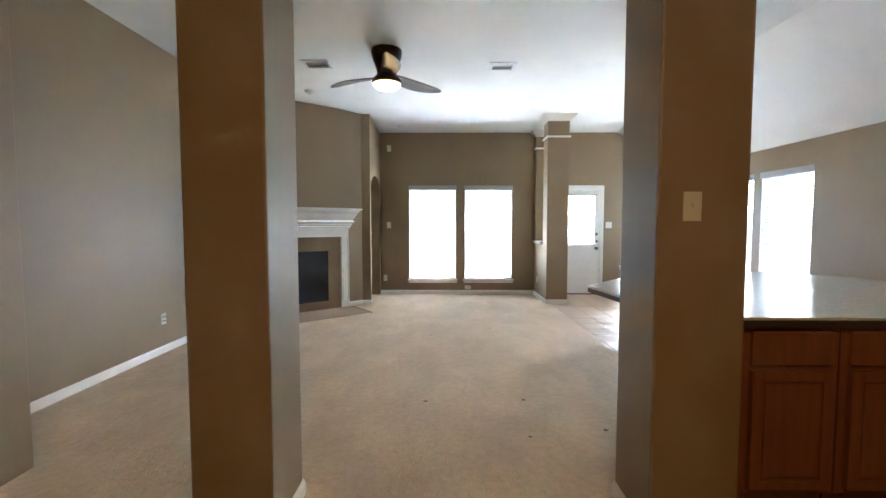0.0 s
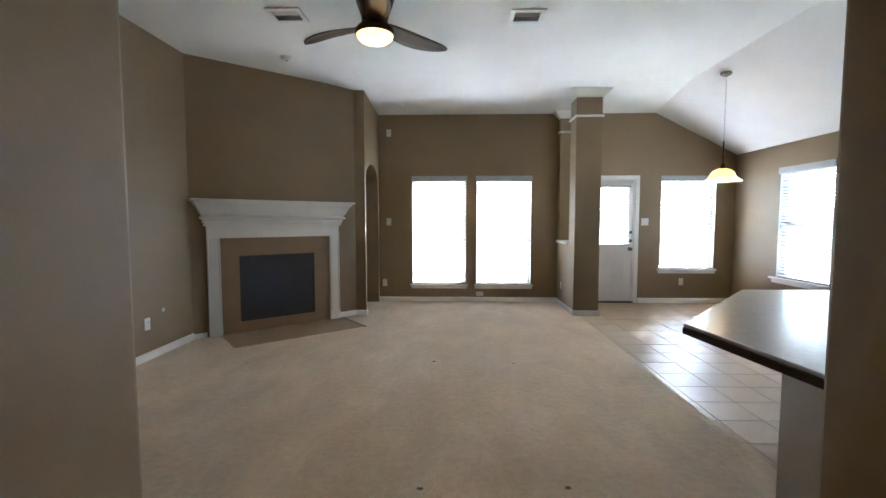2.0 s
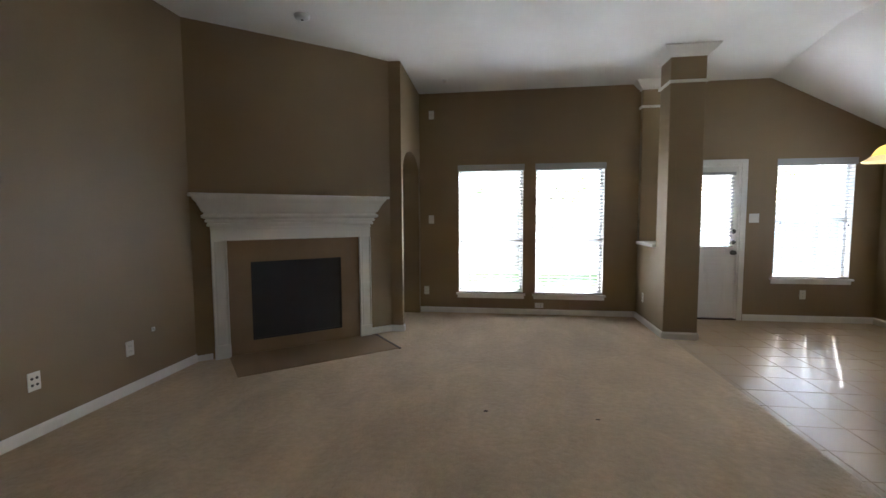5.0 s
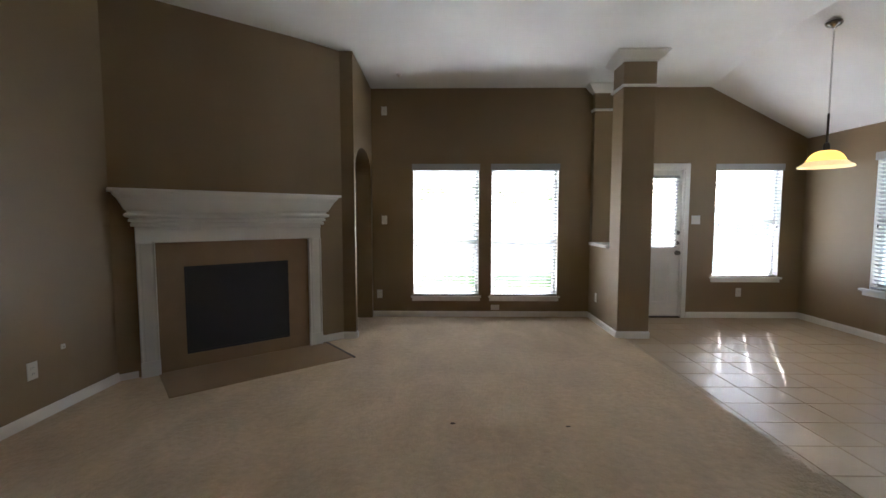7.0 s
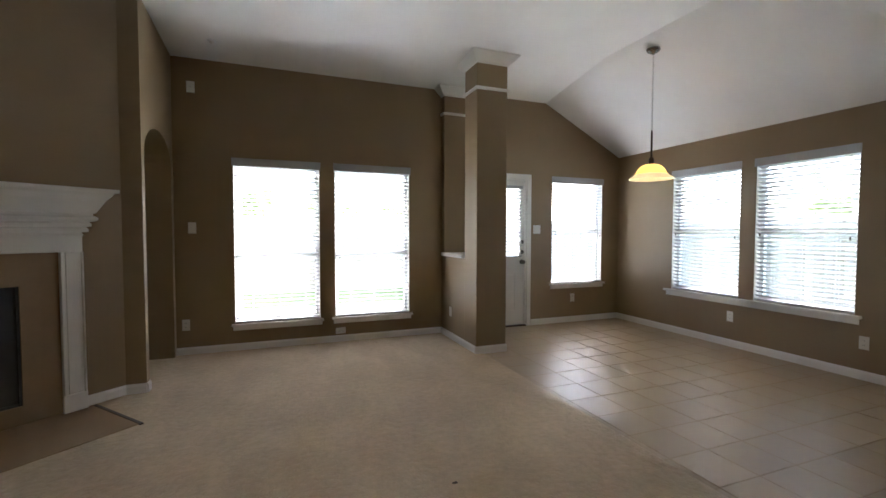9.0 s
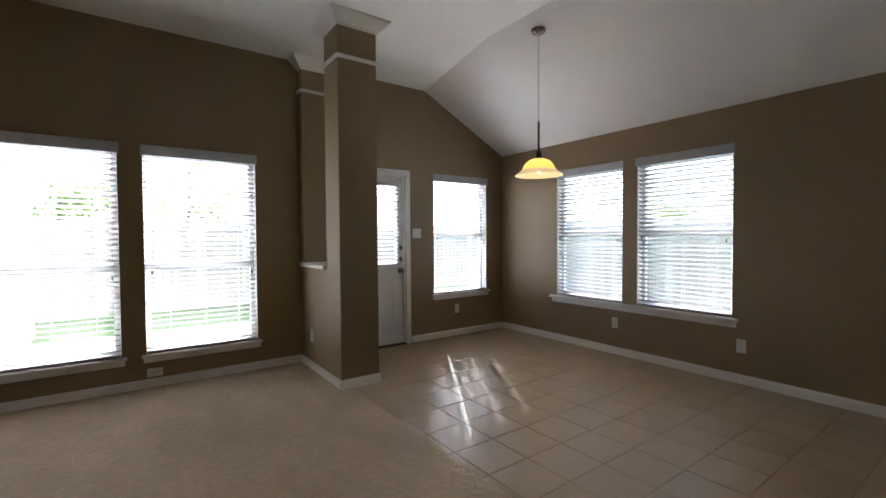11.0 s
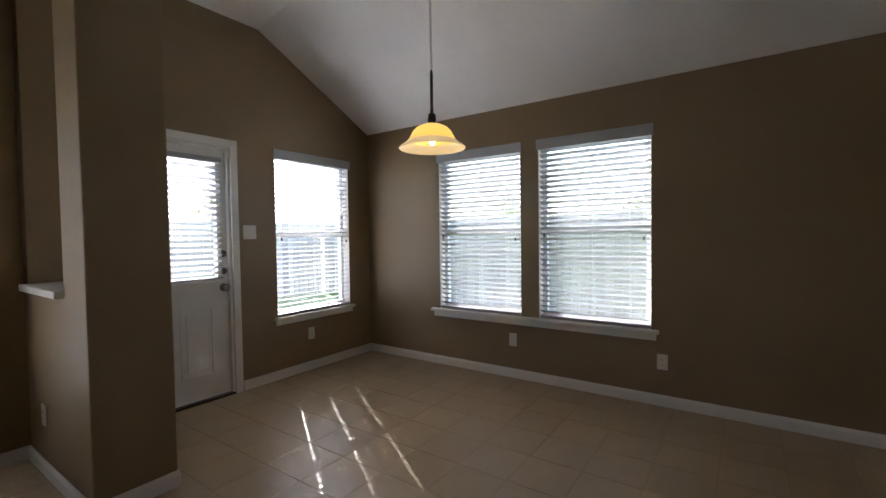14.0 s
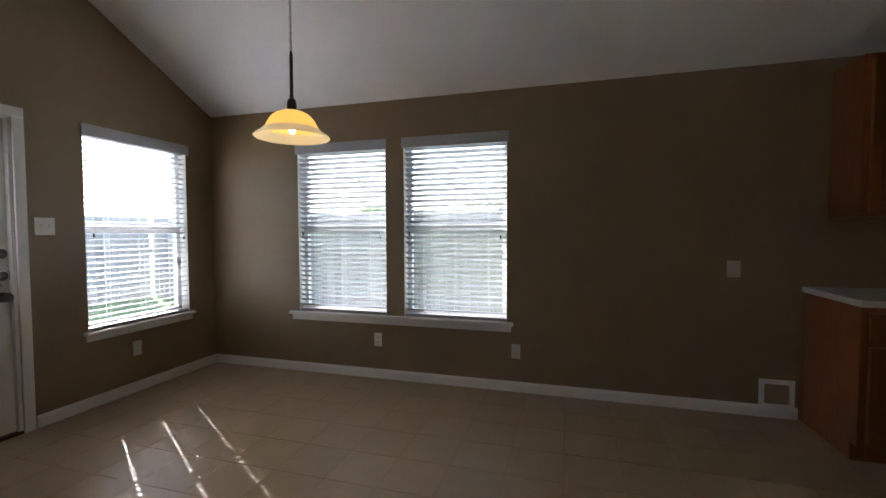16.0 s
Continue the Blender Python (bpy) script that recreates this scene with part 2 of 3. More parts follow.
def plate(us, vs, solid, place, w0, w1):
    """A slab on the grid us x vs, with holes where solid(u, v) is false; place(u, v, w) gives the point."""
    bm = bmesh.new()
    made = {}

    def vert(i, j, w):
        if (i, j, w) not in made:
            made[i, j, w] = bm.verts.new(place(us[i], vs[j], w))
        return made[i, j, w]

    full = {(i, j) for i in range(len(us) - 1) for j in range(len(vs) - 1) if solid((us[i] + us[i + 1]) / 2, (vs[j] + vs[j + 1]) / 2)}
    for i, j in full:
        ring = [(i, j), (i + 1, j), (i + 1, j + 1), (i, j + 1)]
        bm.faces.new([vert(*c, w0) for c in ring])
        bm.faces.new([vert(*c, w1) for c in ring[::-1]])
        for k, other in enumerate([(i, j - 1), (i + 1, j), (i, j + 1), (i - 1, j)]):
            if other not in full:
                a, b = ring[k], ring[(k + 1) % 4]
                bm.faces.new((vert(*a, w1), vert(*b, w1), vert(*b, w0), vert(*a, w0)))
    return bm


def holed(us, vs, holes, place, w0, w1):
    us = sorted(set(us) | {h[k] for h in holes for k in (0, 1)})
    vs = sorted(set(vs) | {h[k] for h in holes for k in (2, 3)})
    return plate(us, vs, lambda u, v: not any(h[0] < u < h[1] and h[2] < v < h[3] for h in holes), place, w0, w1)


# ---- plan ----
X0, X1, Y0, Y1, H = -2.26, 5.29, -1.2, 9.69, 3.20
HN, BREAK_Y, EAVE, FALL, TH = 3.105, 8.30, 2.43, 0.514, 0.15
WIN_A, WIN_B, WIN_C = (0.01, 0.91, 0.30, 2.09), (1.08, 1.99, 0.30, 2.09), (4.10, 4.985, 0.57, 2.083)
WIN_D, WIN_E = (7.83, 8.715, 0.57, 2.09), (6.775, 7.665, 0.57, 2.09)
DOOR = (2.845, 3.685, 0.0, 2.04)
CARPET_X = 2.50

# walls
tagged(put("wall_north", holed([-2.6, X1 + TH], [-0.05, H + 0.1], [WIN_A, WIN_B, WIN_C, DOOR], lambda u, v, w: (u, Y1 + w, v), 0, TH), WALL), "tan painted drywall with windows and a door", "wall", kind="structure")
tagged(put("wall_east", holed([Y0 - TH, Y1], [-0.05, H + 0.1], [WIN_D, WIN_E], lambda u, v, w: (X1 + w, u, v), 0, TH), WALL), "tan painted drywall with a pair of windows", "wall", kind="structure")
tagged(put("wall_west", box((X0 - TH, X0), (Y0 - TH, Y1), (-0.05, H + 0.1)), WALL), "plain tan painted drywall", "wall", kind="structure")
tagged(put("wall_south", box((X0, X1), (Y0 - TH, Y0), (-0.05, H + 0.1)), WALL), "plain tan painted drywall", "wall", kind="structure")
tagged(put("wall_stub", box((X0, -1.575), (3.2, 3.66), (0, H), 0.012), WALL), "tan painted drywall wall end", "wall", kind="structure")

# ceiling: level over the rooms, dipping to the north wall and sloping down to the east wall
bm = bmesh.new()
rows = []
for y, z in ((Y0 - TH, H), (BREAK_Y, H), (Y1, HN), (Y1 + TH, HN)):
    low = [(X0 - TH, z), (X1 - (z - EAVE) / FALL, z), (X1 + TH, EAVE - FALL * TH)]
    rows.append([bm.verts.new((x, y, h)) for x, h in low] + [bm.verts.new((x, y, h + 0.14)) for x, h in low[::-1]])
for near, far in zip(rows, rows[1:]):
    for i in range(6):
        bm.faces.new((near[i], near[(i + 1) % 6], far[(i + 1) % 6], far[i]))
bm.faces.new(rows[0][::-1])
bm.faces.new(rows[-1])
tagged(put("ceiling", bm, CEILING), "white textured ceiling, level then sloping", "ceiling", kind="structure")

# floors
tagged(put("floor", box((X0 - TH, X1 + TH), (Y0 - TH, Y1 + TH), (-0.12, -0.0022)), GROUT), "grey-brown grouted subfloor under tile", "floor", kind="structure")
bm = prism([(X0, Y0), (CARPET_X - 0.30, Y0), (CARPET_X - 0.30, 4.30), (CARPET_X, 4.62), (CARPET_X, Y1), (X0, Y1)], -0.011, 0.006)
tagged(put("carpet", bm, CARPET), "beige cut-pile wall-to-wall carpet with worn paths", "carpet", kind="structure")

# fireplace wall, set across the corner
FA = radians(40.0)
FM = Matrix.Translation((-1.524, 7.881, 0)) @ Matrix.Rotation(FA, 4, "Z")


def at_fire(s, d=0.0):
    v = FM @ Vector((s, d, 0))
    return (v.x, v.y)


S_L, S_R = -0.987, 1.087
JOG = (-0.55, 8.58)
tagged(put("wall_fireplace", prism([(X0, at_fire(S_L)[1]), at_fire(S_R), JOG, (JOG[0], JOG[1] + 0.08), (X0, JOG[1] + 0.08)], 0, H), WALL), "tan painted drywall set across the corner", "wall", kind="structure")
# arched recess beyond the fireplace
ARCH = (8.66, 9.60, 1.95, 2.22)
bm = bmesh.new()
cy, half = (ARCH[0] + ARCH[1]) / 2, (ARCH[1] - ARCH[0]) / 2
curve = [(cy - half * math.cos(math.pi * i / 20), ARCH[2] + (ARCH[3] - ARCH[2]) * math.sin(math.pi * i / 20)) for i in range(21)]
for y0, y1 in ((JOG[1] + 0.08, ARCH[0]), (ARCH[1], Y1)):
    box((JOG[0] - 0.28, JOG[0]), (y0, y1), (0, H), 0, bm)
for (y0, z0), (y1, z1) in zip(curve, curve[1:]):
    ends = [[bm.verts.new((x, y, z)) for y, z in ((y0, z0), (y1, z1), (y1, H), (y0, H))] for x in (JOG[0], JOG[0] - 0.28)]
    bm.faces.new(ends[0])
    bm.faces.new(ends[1][::-1])
    bm.faces.new((ends[0][0], ends[0][1], ends[1][1], ends[1][0]))
bmesh.ops.remove_doubles(bm, verts=bm.verts, dist=0.0005)
tagged(put("wall_arch", bm, WALL), "tan drywall with an arched opening", "wall", kind="structure")
tagged(put("wall_recess", box((JOG[0] - 0.34, JOG[0] - 0.25), (JOG[1] + 0.09, Y1 - 0.004), (0.0, H - 0.3)), WALL), "tan drywall closing the arched recess", "wall", kind="structure")


# free-standing posts between hall and living room
def post(x, y, label):
    return tagged(put("wall_post", box(x, y, (0, H), 0.012), WALL), label, "post", kind="structure")


post((-0.34, 0.005), (3.073, 3.435), "tan square drywall post from floor to ceiling")
post((1.567, 1.931), (3.073, 3.435), "tan square drywall post beside the kitchen counter")

# column, low wall and pilaster between living room and dining nook
CX, CYC = (2.42, 2.78), (8.645, 8.96)
PILASTER_Y = 9.60
tagged(put("wall_column", box(CX, CYC, (0, H), 0.01), WALL), "tan square column with white band and crown", "column", kind="structure")
tagged(put("wall_pilaster", box(CX, (PILASTER_Y, Y1), (1.01, H), 0.008), WALL), "tan half column against the wall", "column", kind="structure")
tagged(put("wall_low", box((CX[0] + 0.004, CX[1] - 0.004), (CYC[1], Y1), (0, 1.01)), WALL), "tan low wall between column and wall", "wall", kind="structure")
tagged(put("trim_ledge", box((CX[0] - 0.04, CX[1] + 0.04), (CYC[1] - 0.015, PILASTER_Y), (1.01, 1.048), 0.006), TRIM), "white painted ledge on the low wall", "ledge", kind="structure")


def ring_trim(name, x, y, z, out, label, profile):
    """A band round a square shaft, from (offset, height) pairs."""
    bm = bmesh.new()
    loops = []
    for o, h in profile:
        loops.append([bm.verts.new((px, py, z + h)) for px, py in ((x[0] - o, y[0] - o), (x[1] + o, y[0] - o), (x[1] + o, y[1] + o), (x[0] - o, y[1] + o))])
    for a, b in zip(loops, loops[1:]):
        for i in range(4):
            bm.faces.new((a[i], a[(i + 1) % 4], b[(i + 1) % 4], b[i]))
    return tagged(put(name, bm, TRIM), label, "moulding", kind="structure")


BAND = [(-0.004, 0), (0.016, 0.002), (0.02, 0.012), (0.016, 0.03), (-0.004, 0.034)]
CROWN = [(-0.004, 0), (0.012, 0.0), (0.014, 0.016), (0.034, 0.028), (0.06, 0.052), (0.088, 0.084), (0.098, 0.092), (0.098, 0.11), (-0.004, 0.11)]
PIL = (PILASTER_Y, Y1 + 0.1)
ring_trim("trim_band", CX, CYC, 2.805, 0.02, "white narrow band round the column", BAND)
ring_trim("trim_band", CX, PIL, 2.775, 0.02, "white narrow band round the half column", BAND)
ring_trim("trim_crown", CX, CYC, 3.076, 0.08, "white crown moulding under the ceiling", CROWN)
ring_trim("trim_crown", CX, PIL, HN - 0.098, 0.08, "white crown moulding under the ceiling", CROWN)


# baseboards
def baseboard(p, q, side):
    """Runs from p to q; side is +1 when the room lies to the left of that way."""
    p, q = Vector((*p, 0)), Vector((*q, 0))
    d = q - p
    m = Matrix.Translation(p) @ Matrix.Rotation(math.atan2(d.y, d.x), 4, "Z")
    prof = [(0, 0), (0.014, 0), (0.014, 0.060), (0.011, 0.068), (0.007, 0.075), (0.005, 0.082), (0, 0.082)]
    bm = bmesh.new()
    a, b = [[bm.verts.new(m @ Vector((x, side * o, z))) for o, z in prof] for x in (0, d.length)]
    n = len(prof)
    for i in range(n):
        bm.faces.new((a[i], a[(i + 1) % n], b[(i + 1) % n], b[i]))
    bm.faces.new(a[::-1])
    bm.faces.new(b)
    tagged(put("baseboard", bm, TRIM), "white painted moulded baseboard", "baseboard", kind="structure")


baseboard((X0, 3.66), (X0, at_fire(S_L)[1]), -1)
baseboard((X0, Y0), (X0, 3.2), -1)
baseboard(at_fire(S_L), at_fire(-0.83), -1)
baseboard(at_fire(0.83), at_fire(S_R), -1)
baseboard(at_fire(S_R), JOG, -1)
baseboard(JOG, (JOG[0], ARCH[0]), -1)
baseboard((JOG[0], Y1), (CX[0], Y1), -1)
baseboard((JOG[0] - 0.28, Y1 - 0.001), (JOG[0], Y1 - 0.001), -1)
baseboard((CX[0], Y1), (CX[0], CYC[0]), -1)
baseboard((CX[0], CYC[0]), (CX[1], CYC[0]), -1)
baseboard((CX[1], CYC[0]), (CX[1], Y1), -1)
baseboard((DOOR[1] + 0.075, Y1), (X1, Y1), -1)
baseboard((X1, Y1), (X1, 4.78), -1)
for x0, x1, y0, y1 in ((-0.34, 0.005, 3.073, 3.435), (1.567, 1.931, 3.073, 3.435)):
    baseboard((x0, y0), (x1, y0), -1)
    baseboard((x0, y1), (x0, y0), -1)
    baseboard((x1, y0), (x1, y1), -1)
baseboard((0.005, 3.435), (-0.34, 3.435), -1)


# ---- windows ----
def window(u, v, to_world, rail, sill_label, name, sill=True):
    """A single-hung window in a wall opening; local x along the wall, y outwards from the inner face."""
    w, z0, z1 = u[1] - u[0], v[0], v[1]
    ob = thing(name, to_world @ Matrix.Translation((u[0], 0, 0)), "white vinyl single-hung window with clear panes", "window", kind="structure")
    bar, y = 0.045, (0.085, 0.135)
    part("frame_side", box((0, bar), y, (z0, z1), 0.004), VINYL, ob)
    part("frame_side", box((w - bar, w), y, (z0, z1), 0.004), VINYL, ob)
    part("frame_head", box((bar, w - bar), y, (z1 - bar, z1), 0.004), VINYL, ob)
    part("frame_foot", box((bar, w - bar), y, (z0, z0 + bar), 0.004), VINYL, ob)
    part("meeting_rail", box((bar, w - bar), (0.08, 0.128), (rail - 0.03, rail + 0.03), 0.004), VINYL, ob)
    for a, b in ((z0 + bar, rail - 0.03), (rail + 0.03, z1 - bar)):
        pane = part("pane", box((bar, w - bar), (0.108, 0.112), (a, b)), GLASS, ob)
        pane.visible_shadow = False
    for x in ((0.0, 0.004), (w - 0.004, w)):
        part("jamb_liner", box(x, (0.001, 0.085), (z0, z1)), TRIM, ob)
    if sill:
        part("sill", box((-0.035, w + 0.035), (-0.045, 0.085), (z0 - 0.028, z0 - 0.002), 0.006), TRIM, ob, sill_label)
        part("apron", box((-0.02, w + 0.02), (-0.016, 0), (z0 - 0.075, z0 - 0.028), 0.004), TRIM, ob)
    return ob


def slat_mesh(w, depth, holes, name):
    us = sorted({0.0, w} | {h + k for h in holes for k in (-0.0055, 0.0055)})
    vs = [-depth / 2, -0.0065, 0.0065, depth / 2]
    bend = lambda v: 0.0035 * (1 - (2 * v / depth) ** 2)
    bm = plate(us, vs, lambda u, v: not (abs(v) < 0.0065 and any(abs(u - h) < 0.0055 for h in holes)), lambda u, v, t: (u, v, bend(v) + t), 0.0, 0.0028)
    me = bpy.data.meshes.new(name)
    bmesh.ops.recalc_face_normals(bm, faces=bm.faces)
    bm.to_mesh(me)
    bm.free()
    me.materials.append(BLIND)
    return me


def blind(w, z0, z1, m, label, depth=0.0508, pitch=0.0447, tilt=-1.0, valance=True, y=0.03, group="window blinds", slots=False):
    """Slatted blind in local x (across), y (outwards) and z."""
    ob = thing("window_blind", m, label, "blind", group)
    holes = [w / 2 - 0.28, w / 2, w / 2 + 0.28]
    if valance:
        part("valance", box((-0.012, w + 0.012), (-0.022, -0.008), (z1 - 0.075, z1 + 0.012), 0.004), BLIND, ob, "white moulded valance")
        part("head_rail", box((0.006, w - 0.006), (-0.006, 0.055), (z1 - 0.05, z1 - 0.005), 0.003), BLIND, ob)
    part("bottom_rail", box((0.006, w - 0.006), (y - depth / 2, y + depth / 2), (z0 + 0.004, z0 + 0.022), 0.005), BLIND, ob)
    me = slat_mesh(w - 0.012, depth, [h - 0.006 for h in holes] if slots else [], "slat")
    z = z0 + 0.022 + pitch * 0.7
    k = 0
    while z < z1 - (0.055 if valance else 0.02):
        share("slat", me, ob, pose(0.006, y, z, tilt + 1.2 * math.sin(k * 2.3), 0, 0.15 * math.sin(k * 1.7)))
        z += pitch
        k += 1
    for h in holes:
        for dy in (-depth / 2 - 0.001, depth / 2 + 0.001):
            part("ladder_cord", tube([(h + 0.012, y + dy, z0 + 0.02), (h + 0.012, y + dy, z1 - 0.03)], 0.0011, 5), CORD, ob)
    return ob


def pull(ob, x, z1, drop):
    part("pull_cord", tube([(x, -0.006, z1 - 0.04), (x, -0.008, z1 - drop)], 0.0013, 5), CORD, ob)
    part("tassel", lathe([(0, 0), (0.007, 0.002), (0.006, 0.02), (0.003, 0.034), (0, 0.036)], 10), BRONZE, ob, "small dark cord tassel", True, pose(x, -0.008, z1 - drop - 0.034))


NORTH = Matrix.Translation((0, Y1, 0))
EAST = Matrix.Translation((X1, 0, 0)) @ Matrix.Rotation(-math.pi / 2, 4, "Z")
k = 0
for spec, rail, base, north in ((WIN_A, 1.05, "white painted window sill", 1), (WIN_B, 1.05, "white painted window sill", 1), (WIN_C, 1.33, "white painted window sill", 1), (WIN_D, 1.33, "", 0), (WIN_E, 1.33, "", 0)):
    k += 1
    lo, hi, z0, z1 = spec
    if north:
        m, u = NORTH, (lo, hi)
    else:
        m, u = EAST, (-hi, -lo)
    window(u, (z0, z1), m, rail, base, "window_%d" % k, bool(north))
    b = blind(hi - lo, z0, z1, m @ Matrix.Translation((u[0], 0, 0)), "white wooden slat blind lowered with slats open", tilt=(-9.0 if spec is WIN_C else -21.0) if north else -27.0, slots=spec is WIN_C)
    pull(b, 0.055, z1, z1 - rail + 0.03)
    pull(b, hi - lo - 0.05, z1, z1 - rail + 0.06)
# one sill under the pair of east windows
ob = thing("window_sill", EAST, "long white painted sill under two windows", "sill", kind="structure")
part("sill", box((-8.80, -6.72), (-0.05, 0.0), (0.538, 0.566), 0.006), TRIM, ob)
part("apron", box((-8.78, -6.74), (-0.017, 0), (0.485, 0.538), 0.004), TRIM, ob)
for spec in (WIN_D, WIN_E):
    part("inner_sill", box((-spec[1] + 0.002, -spec[0] - 0.002), (0.0, 0.085), (0.54, 0.5695)), TRIM, ob)

# ---- back door ----
dx0, dx1, dz1 = DOOR[0], DOOR[1], DOOR[3]
door = thing("door_1", Matrix.Translation((dx0, Y1, 0)), "white half-glazed back door with a built-in blind, closed", "door", kind="structure")
dw = dx1 - dx0
for x in ((-0.062, 0.0), (dw, dw + 0.062)):
    part("casing", box(x, (-0.018, 0), (0, dz1), 0.005), TRIM, door)
part("casing", box((-0.062, dw + 0.062), (-0.018, 0), (dz1, dz1 + 0.062), 0.005), TRIM, door)
for x in ((0.0, 0.02), (dw - 0.02, dw)):
    part("jamb", box(x, (0, 0.13), (0, dz1 - 0.02)), TRIM, door)
part("jamb", box((0, dw), (0, 0.13), (dz1 - 0.02, dz1)), TRIM, door)
part("threshold", box((0, dw), (-0.01, 0.14), (-0.002, 0.018), 0.005), BRONZE, door, "dark metal threshold")
GL = (0.105, dw - 0.105, 0.975, 1.905)
slab = part("slab", holed([0.023, dw - 0.023], [0.02, dz1 - 0.023], [GL], lambda u, v, w: (u, w, v), 0.03, 0.074), TRIM, door)
for a, b in ((0.15, 0.405), (0.435, 0.69)):
    part("panel_moulding", holed([a, b], [0.20, 0.76], [(a + 0.018, b - 0.018, 0.218, 0.742)], lambda u, v, w: (u, w, v), 0.022, 0.031), TRIM, slab)
    part("panel_field", box((a + 0.045, b - 0.045), (0.023, 0.031), (0.245, 0.715), 0.006), TRIM, slab)
pane = part("pane", box((GL[0], GL[1]), (0.062, 0.066), (GL[2], GL[3])), GLASS, door)
pane.visible_shadow = False
for x, z in (((GL[0] - 0.03, GL[0] + 0.005), (GL[2] - 0.03, GL[3] + 0.03)), ((GL[1] - 0.005, GL[1] + 0.03), (GL[2] - 0.03, GL[3] + 0.03)), ((GL[0], GL[1]), (GL[3] - 0.005, GL[3] + 0.03)), ((GL[0], GL[1]), (GL[2] - 0.03, GL[2] + 0.005))):
    part("glazing_bead", box(x, (0.018, 0.031), z, 0.005), TRIM, door)
for z, r in ((1.17, 0.024), (1.03, 0.024)):
    part("deadbolt", lathe([(0, 0.0), (r + 0.006, 0.0), (r + 0.006, 0.006), (r, 0.01), (r * 0.8, 0.022), (0, 0.026)], 20), PEWTER, door, "small round metal deadbolt", True, pose(dw - 0.06, 0.03, z, 90))
part("knob", lathe([(0, 0.0), (0.032, 0.0), (0.032, 0.006), (0.014, 0.012), (0.011, 0.03), (0.022, 0.038), (0.029, 0.05), (0.026, 0.062), (0.012, 0.068), (0, 0.069)], 24), PEWTER, door, "tarnished pewter door knob", True, pose(dw - 0.062, 0.03, 0.895, 90))
for z in (1.03, 0.895):
    part("strike_plate", box((dw - 0.026, dw - 0.018), (0.028, 0.032), (z - 0.03, z + 0.03)), NICKEL, door)
db = blind(GL[1] - GL[0] + 0.06, GL[2] - 0.01, GL[3] + 0.01, Matrix.Translation((dx0 + GL[0] - 0.04, Y1 - 0.03, 0)), "small white slat blind mounted on the door glass", 0.046, 0.0465, -33.0, False, 0.02, "door blind")
part("head_rail", box((0, GL[1] - GL[0] + 0.06), (-0.004, 0.045), (GL[3] - 0.005, GL[3] + 0.035), 0.004), BLIND, db)


# ---- fireplace ----
fire = thing("fireplace", FM, "white wooden mantel round a tan tiled gas fireplace", "fireplace")
C0 = 0.0


def stepped(parent, name, half, front, z, label=""):
    return part(name, box((C0 - half, C0 + half), (-front, 0), z, 0.004), TRIM, parent, label)


mantel = part("mantel_shelf", box((C0 - 0.985, C0 + 0.985), (-0.215, 0), (1.585, 1.612), 0.008), TRIM, fire, "white mantel shelf")
prof = [(0.06, 1.30), (0.078, 1.303), (0.078, 1.326), (0.070, 1.331), (0.070, 1.338), (0.092, 1.342), (0.092, 1.362), (0.084, 1.367), (0.084, 1.374), (0.112, 1.380), (0.122, 1.392), (0.122, 1.404), (0.112, 1.414), (0.100, 1.418), (0.100, 1.432), (0.115, 1.440), (0.135, 1.48), (0.16, 1.53), (0.19, 1.565), (0.195, 1.585)]
bm = bmesh.new()
loops = []
for o, z in prof:
    e = 0.76 + o
    loops.append([bm.verts.new(p) for p in ((C0 - e, 0, z), (C0 - e, -o, z), (C0 + e, -o, z), (C0 + e, 0, z))])
for a, b in zip(loops, loops[1:]):
    for i in range(3):
        bm.faces.new((a[i], a[i + 1], b[i + 1], b[i]))
part("crown", bm, TRIM, fire, "white stepped crown moulding")
stepped(fire, "frieze", 0.81, 0.05, (1.16, 1.302))
for s in (-1, 1):
    a, b = sorted((C0 + s * 0.675, C0 + s * 0.81))
    leg = part("pilaster", box((a, b), (-0.05, 0), (0, 1.16), 0.004), TRIM, fire)
    i0, i1 = sorted((C0 + s * 0.675, C0 + s * 0.69))
    part("bead", box((i0, i1), (-0.066, -0.05), (0.14, 1.16), 0.005), TRIM, leg)
    o0, o1 = sorted((C0 + s * 0.795, C0 + s * 0.81))
    part("bead", box((o0, o1), (-0.064, -0.05), (0.14, 1.16), 0.005), TRIM, leg)
    f0, f1 = sorted((C0 + s * 0.705, C0 + s * 0.78))
    part("raised_face", box((f0, f1), (-0.056, -0.05), (0.14, 1.16), 0.004), TRIM, leg)
    part("plinth", box((a - 0.004, b + 0.004), (-0.062, -0.05), (0, 0.14), 0.004), TRIM, leg)
part("bead", box((C0 - 0.69, C0 + 0.69), (-0.066, -0.05), (1.16, 1.175), 0.005), TRIM, fire)
part("bead", box((C0 - 0.815, C0 + 0.815), (-0.06, -0.05), (1.272, 1.288), 0.005), TRIM, fire)
part("surround", holed([C0 - 0.675, C0 + 0.675], [0.012, 1.16], [(-0.465, 0.465, 0.14, 0.94)], lambda u, v, w: (u, w, v), -0.03, 0.0), FIRE_TILE, fire, "tan stone surround")
box_part = part("firebox", box((-0.465, 0.465), (-0.012, 0.0), (0.14, 0.94)), SOOT, fire, "black firebox opening with dark screen")
for x, z in (((-0.465, -0.445), (0.14, 0.94)), ((0.445, 0.465), (0.14, 0.94)), ((-0.445, 0.445), (0.92, 0.94)), ((-0.445, 0.445), (0.14, 0.16))):
    part("firebox_frame", box(x, (-0.024, -0.012), z, 0.003), SOOT, fire)
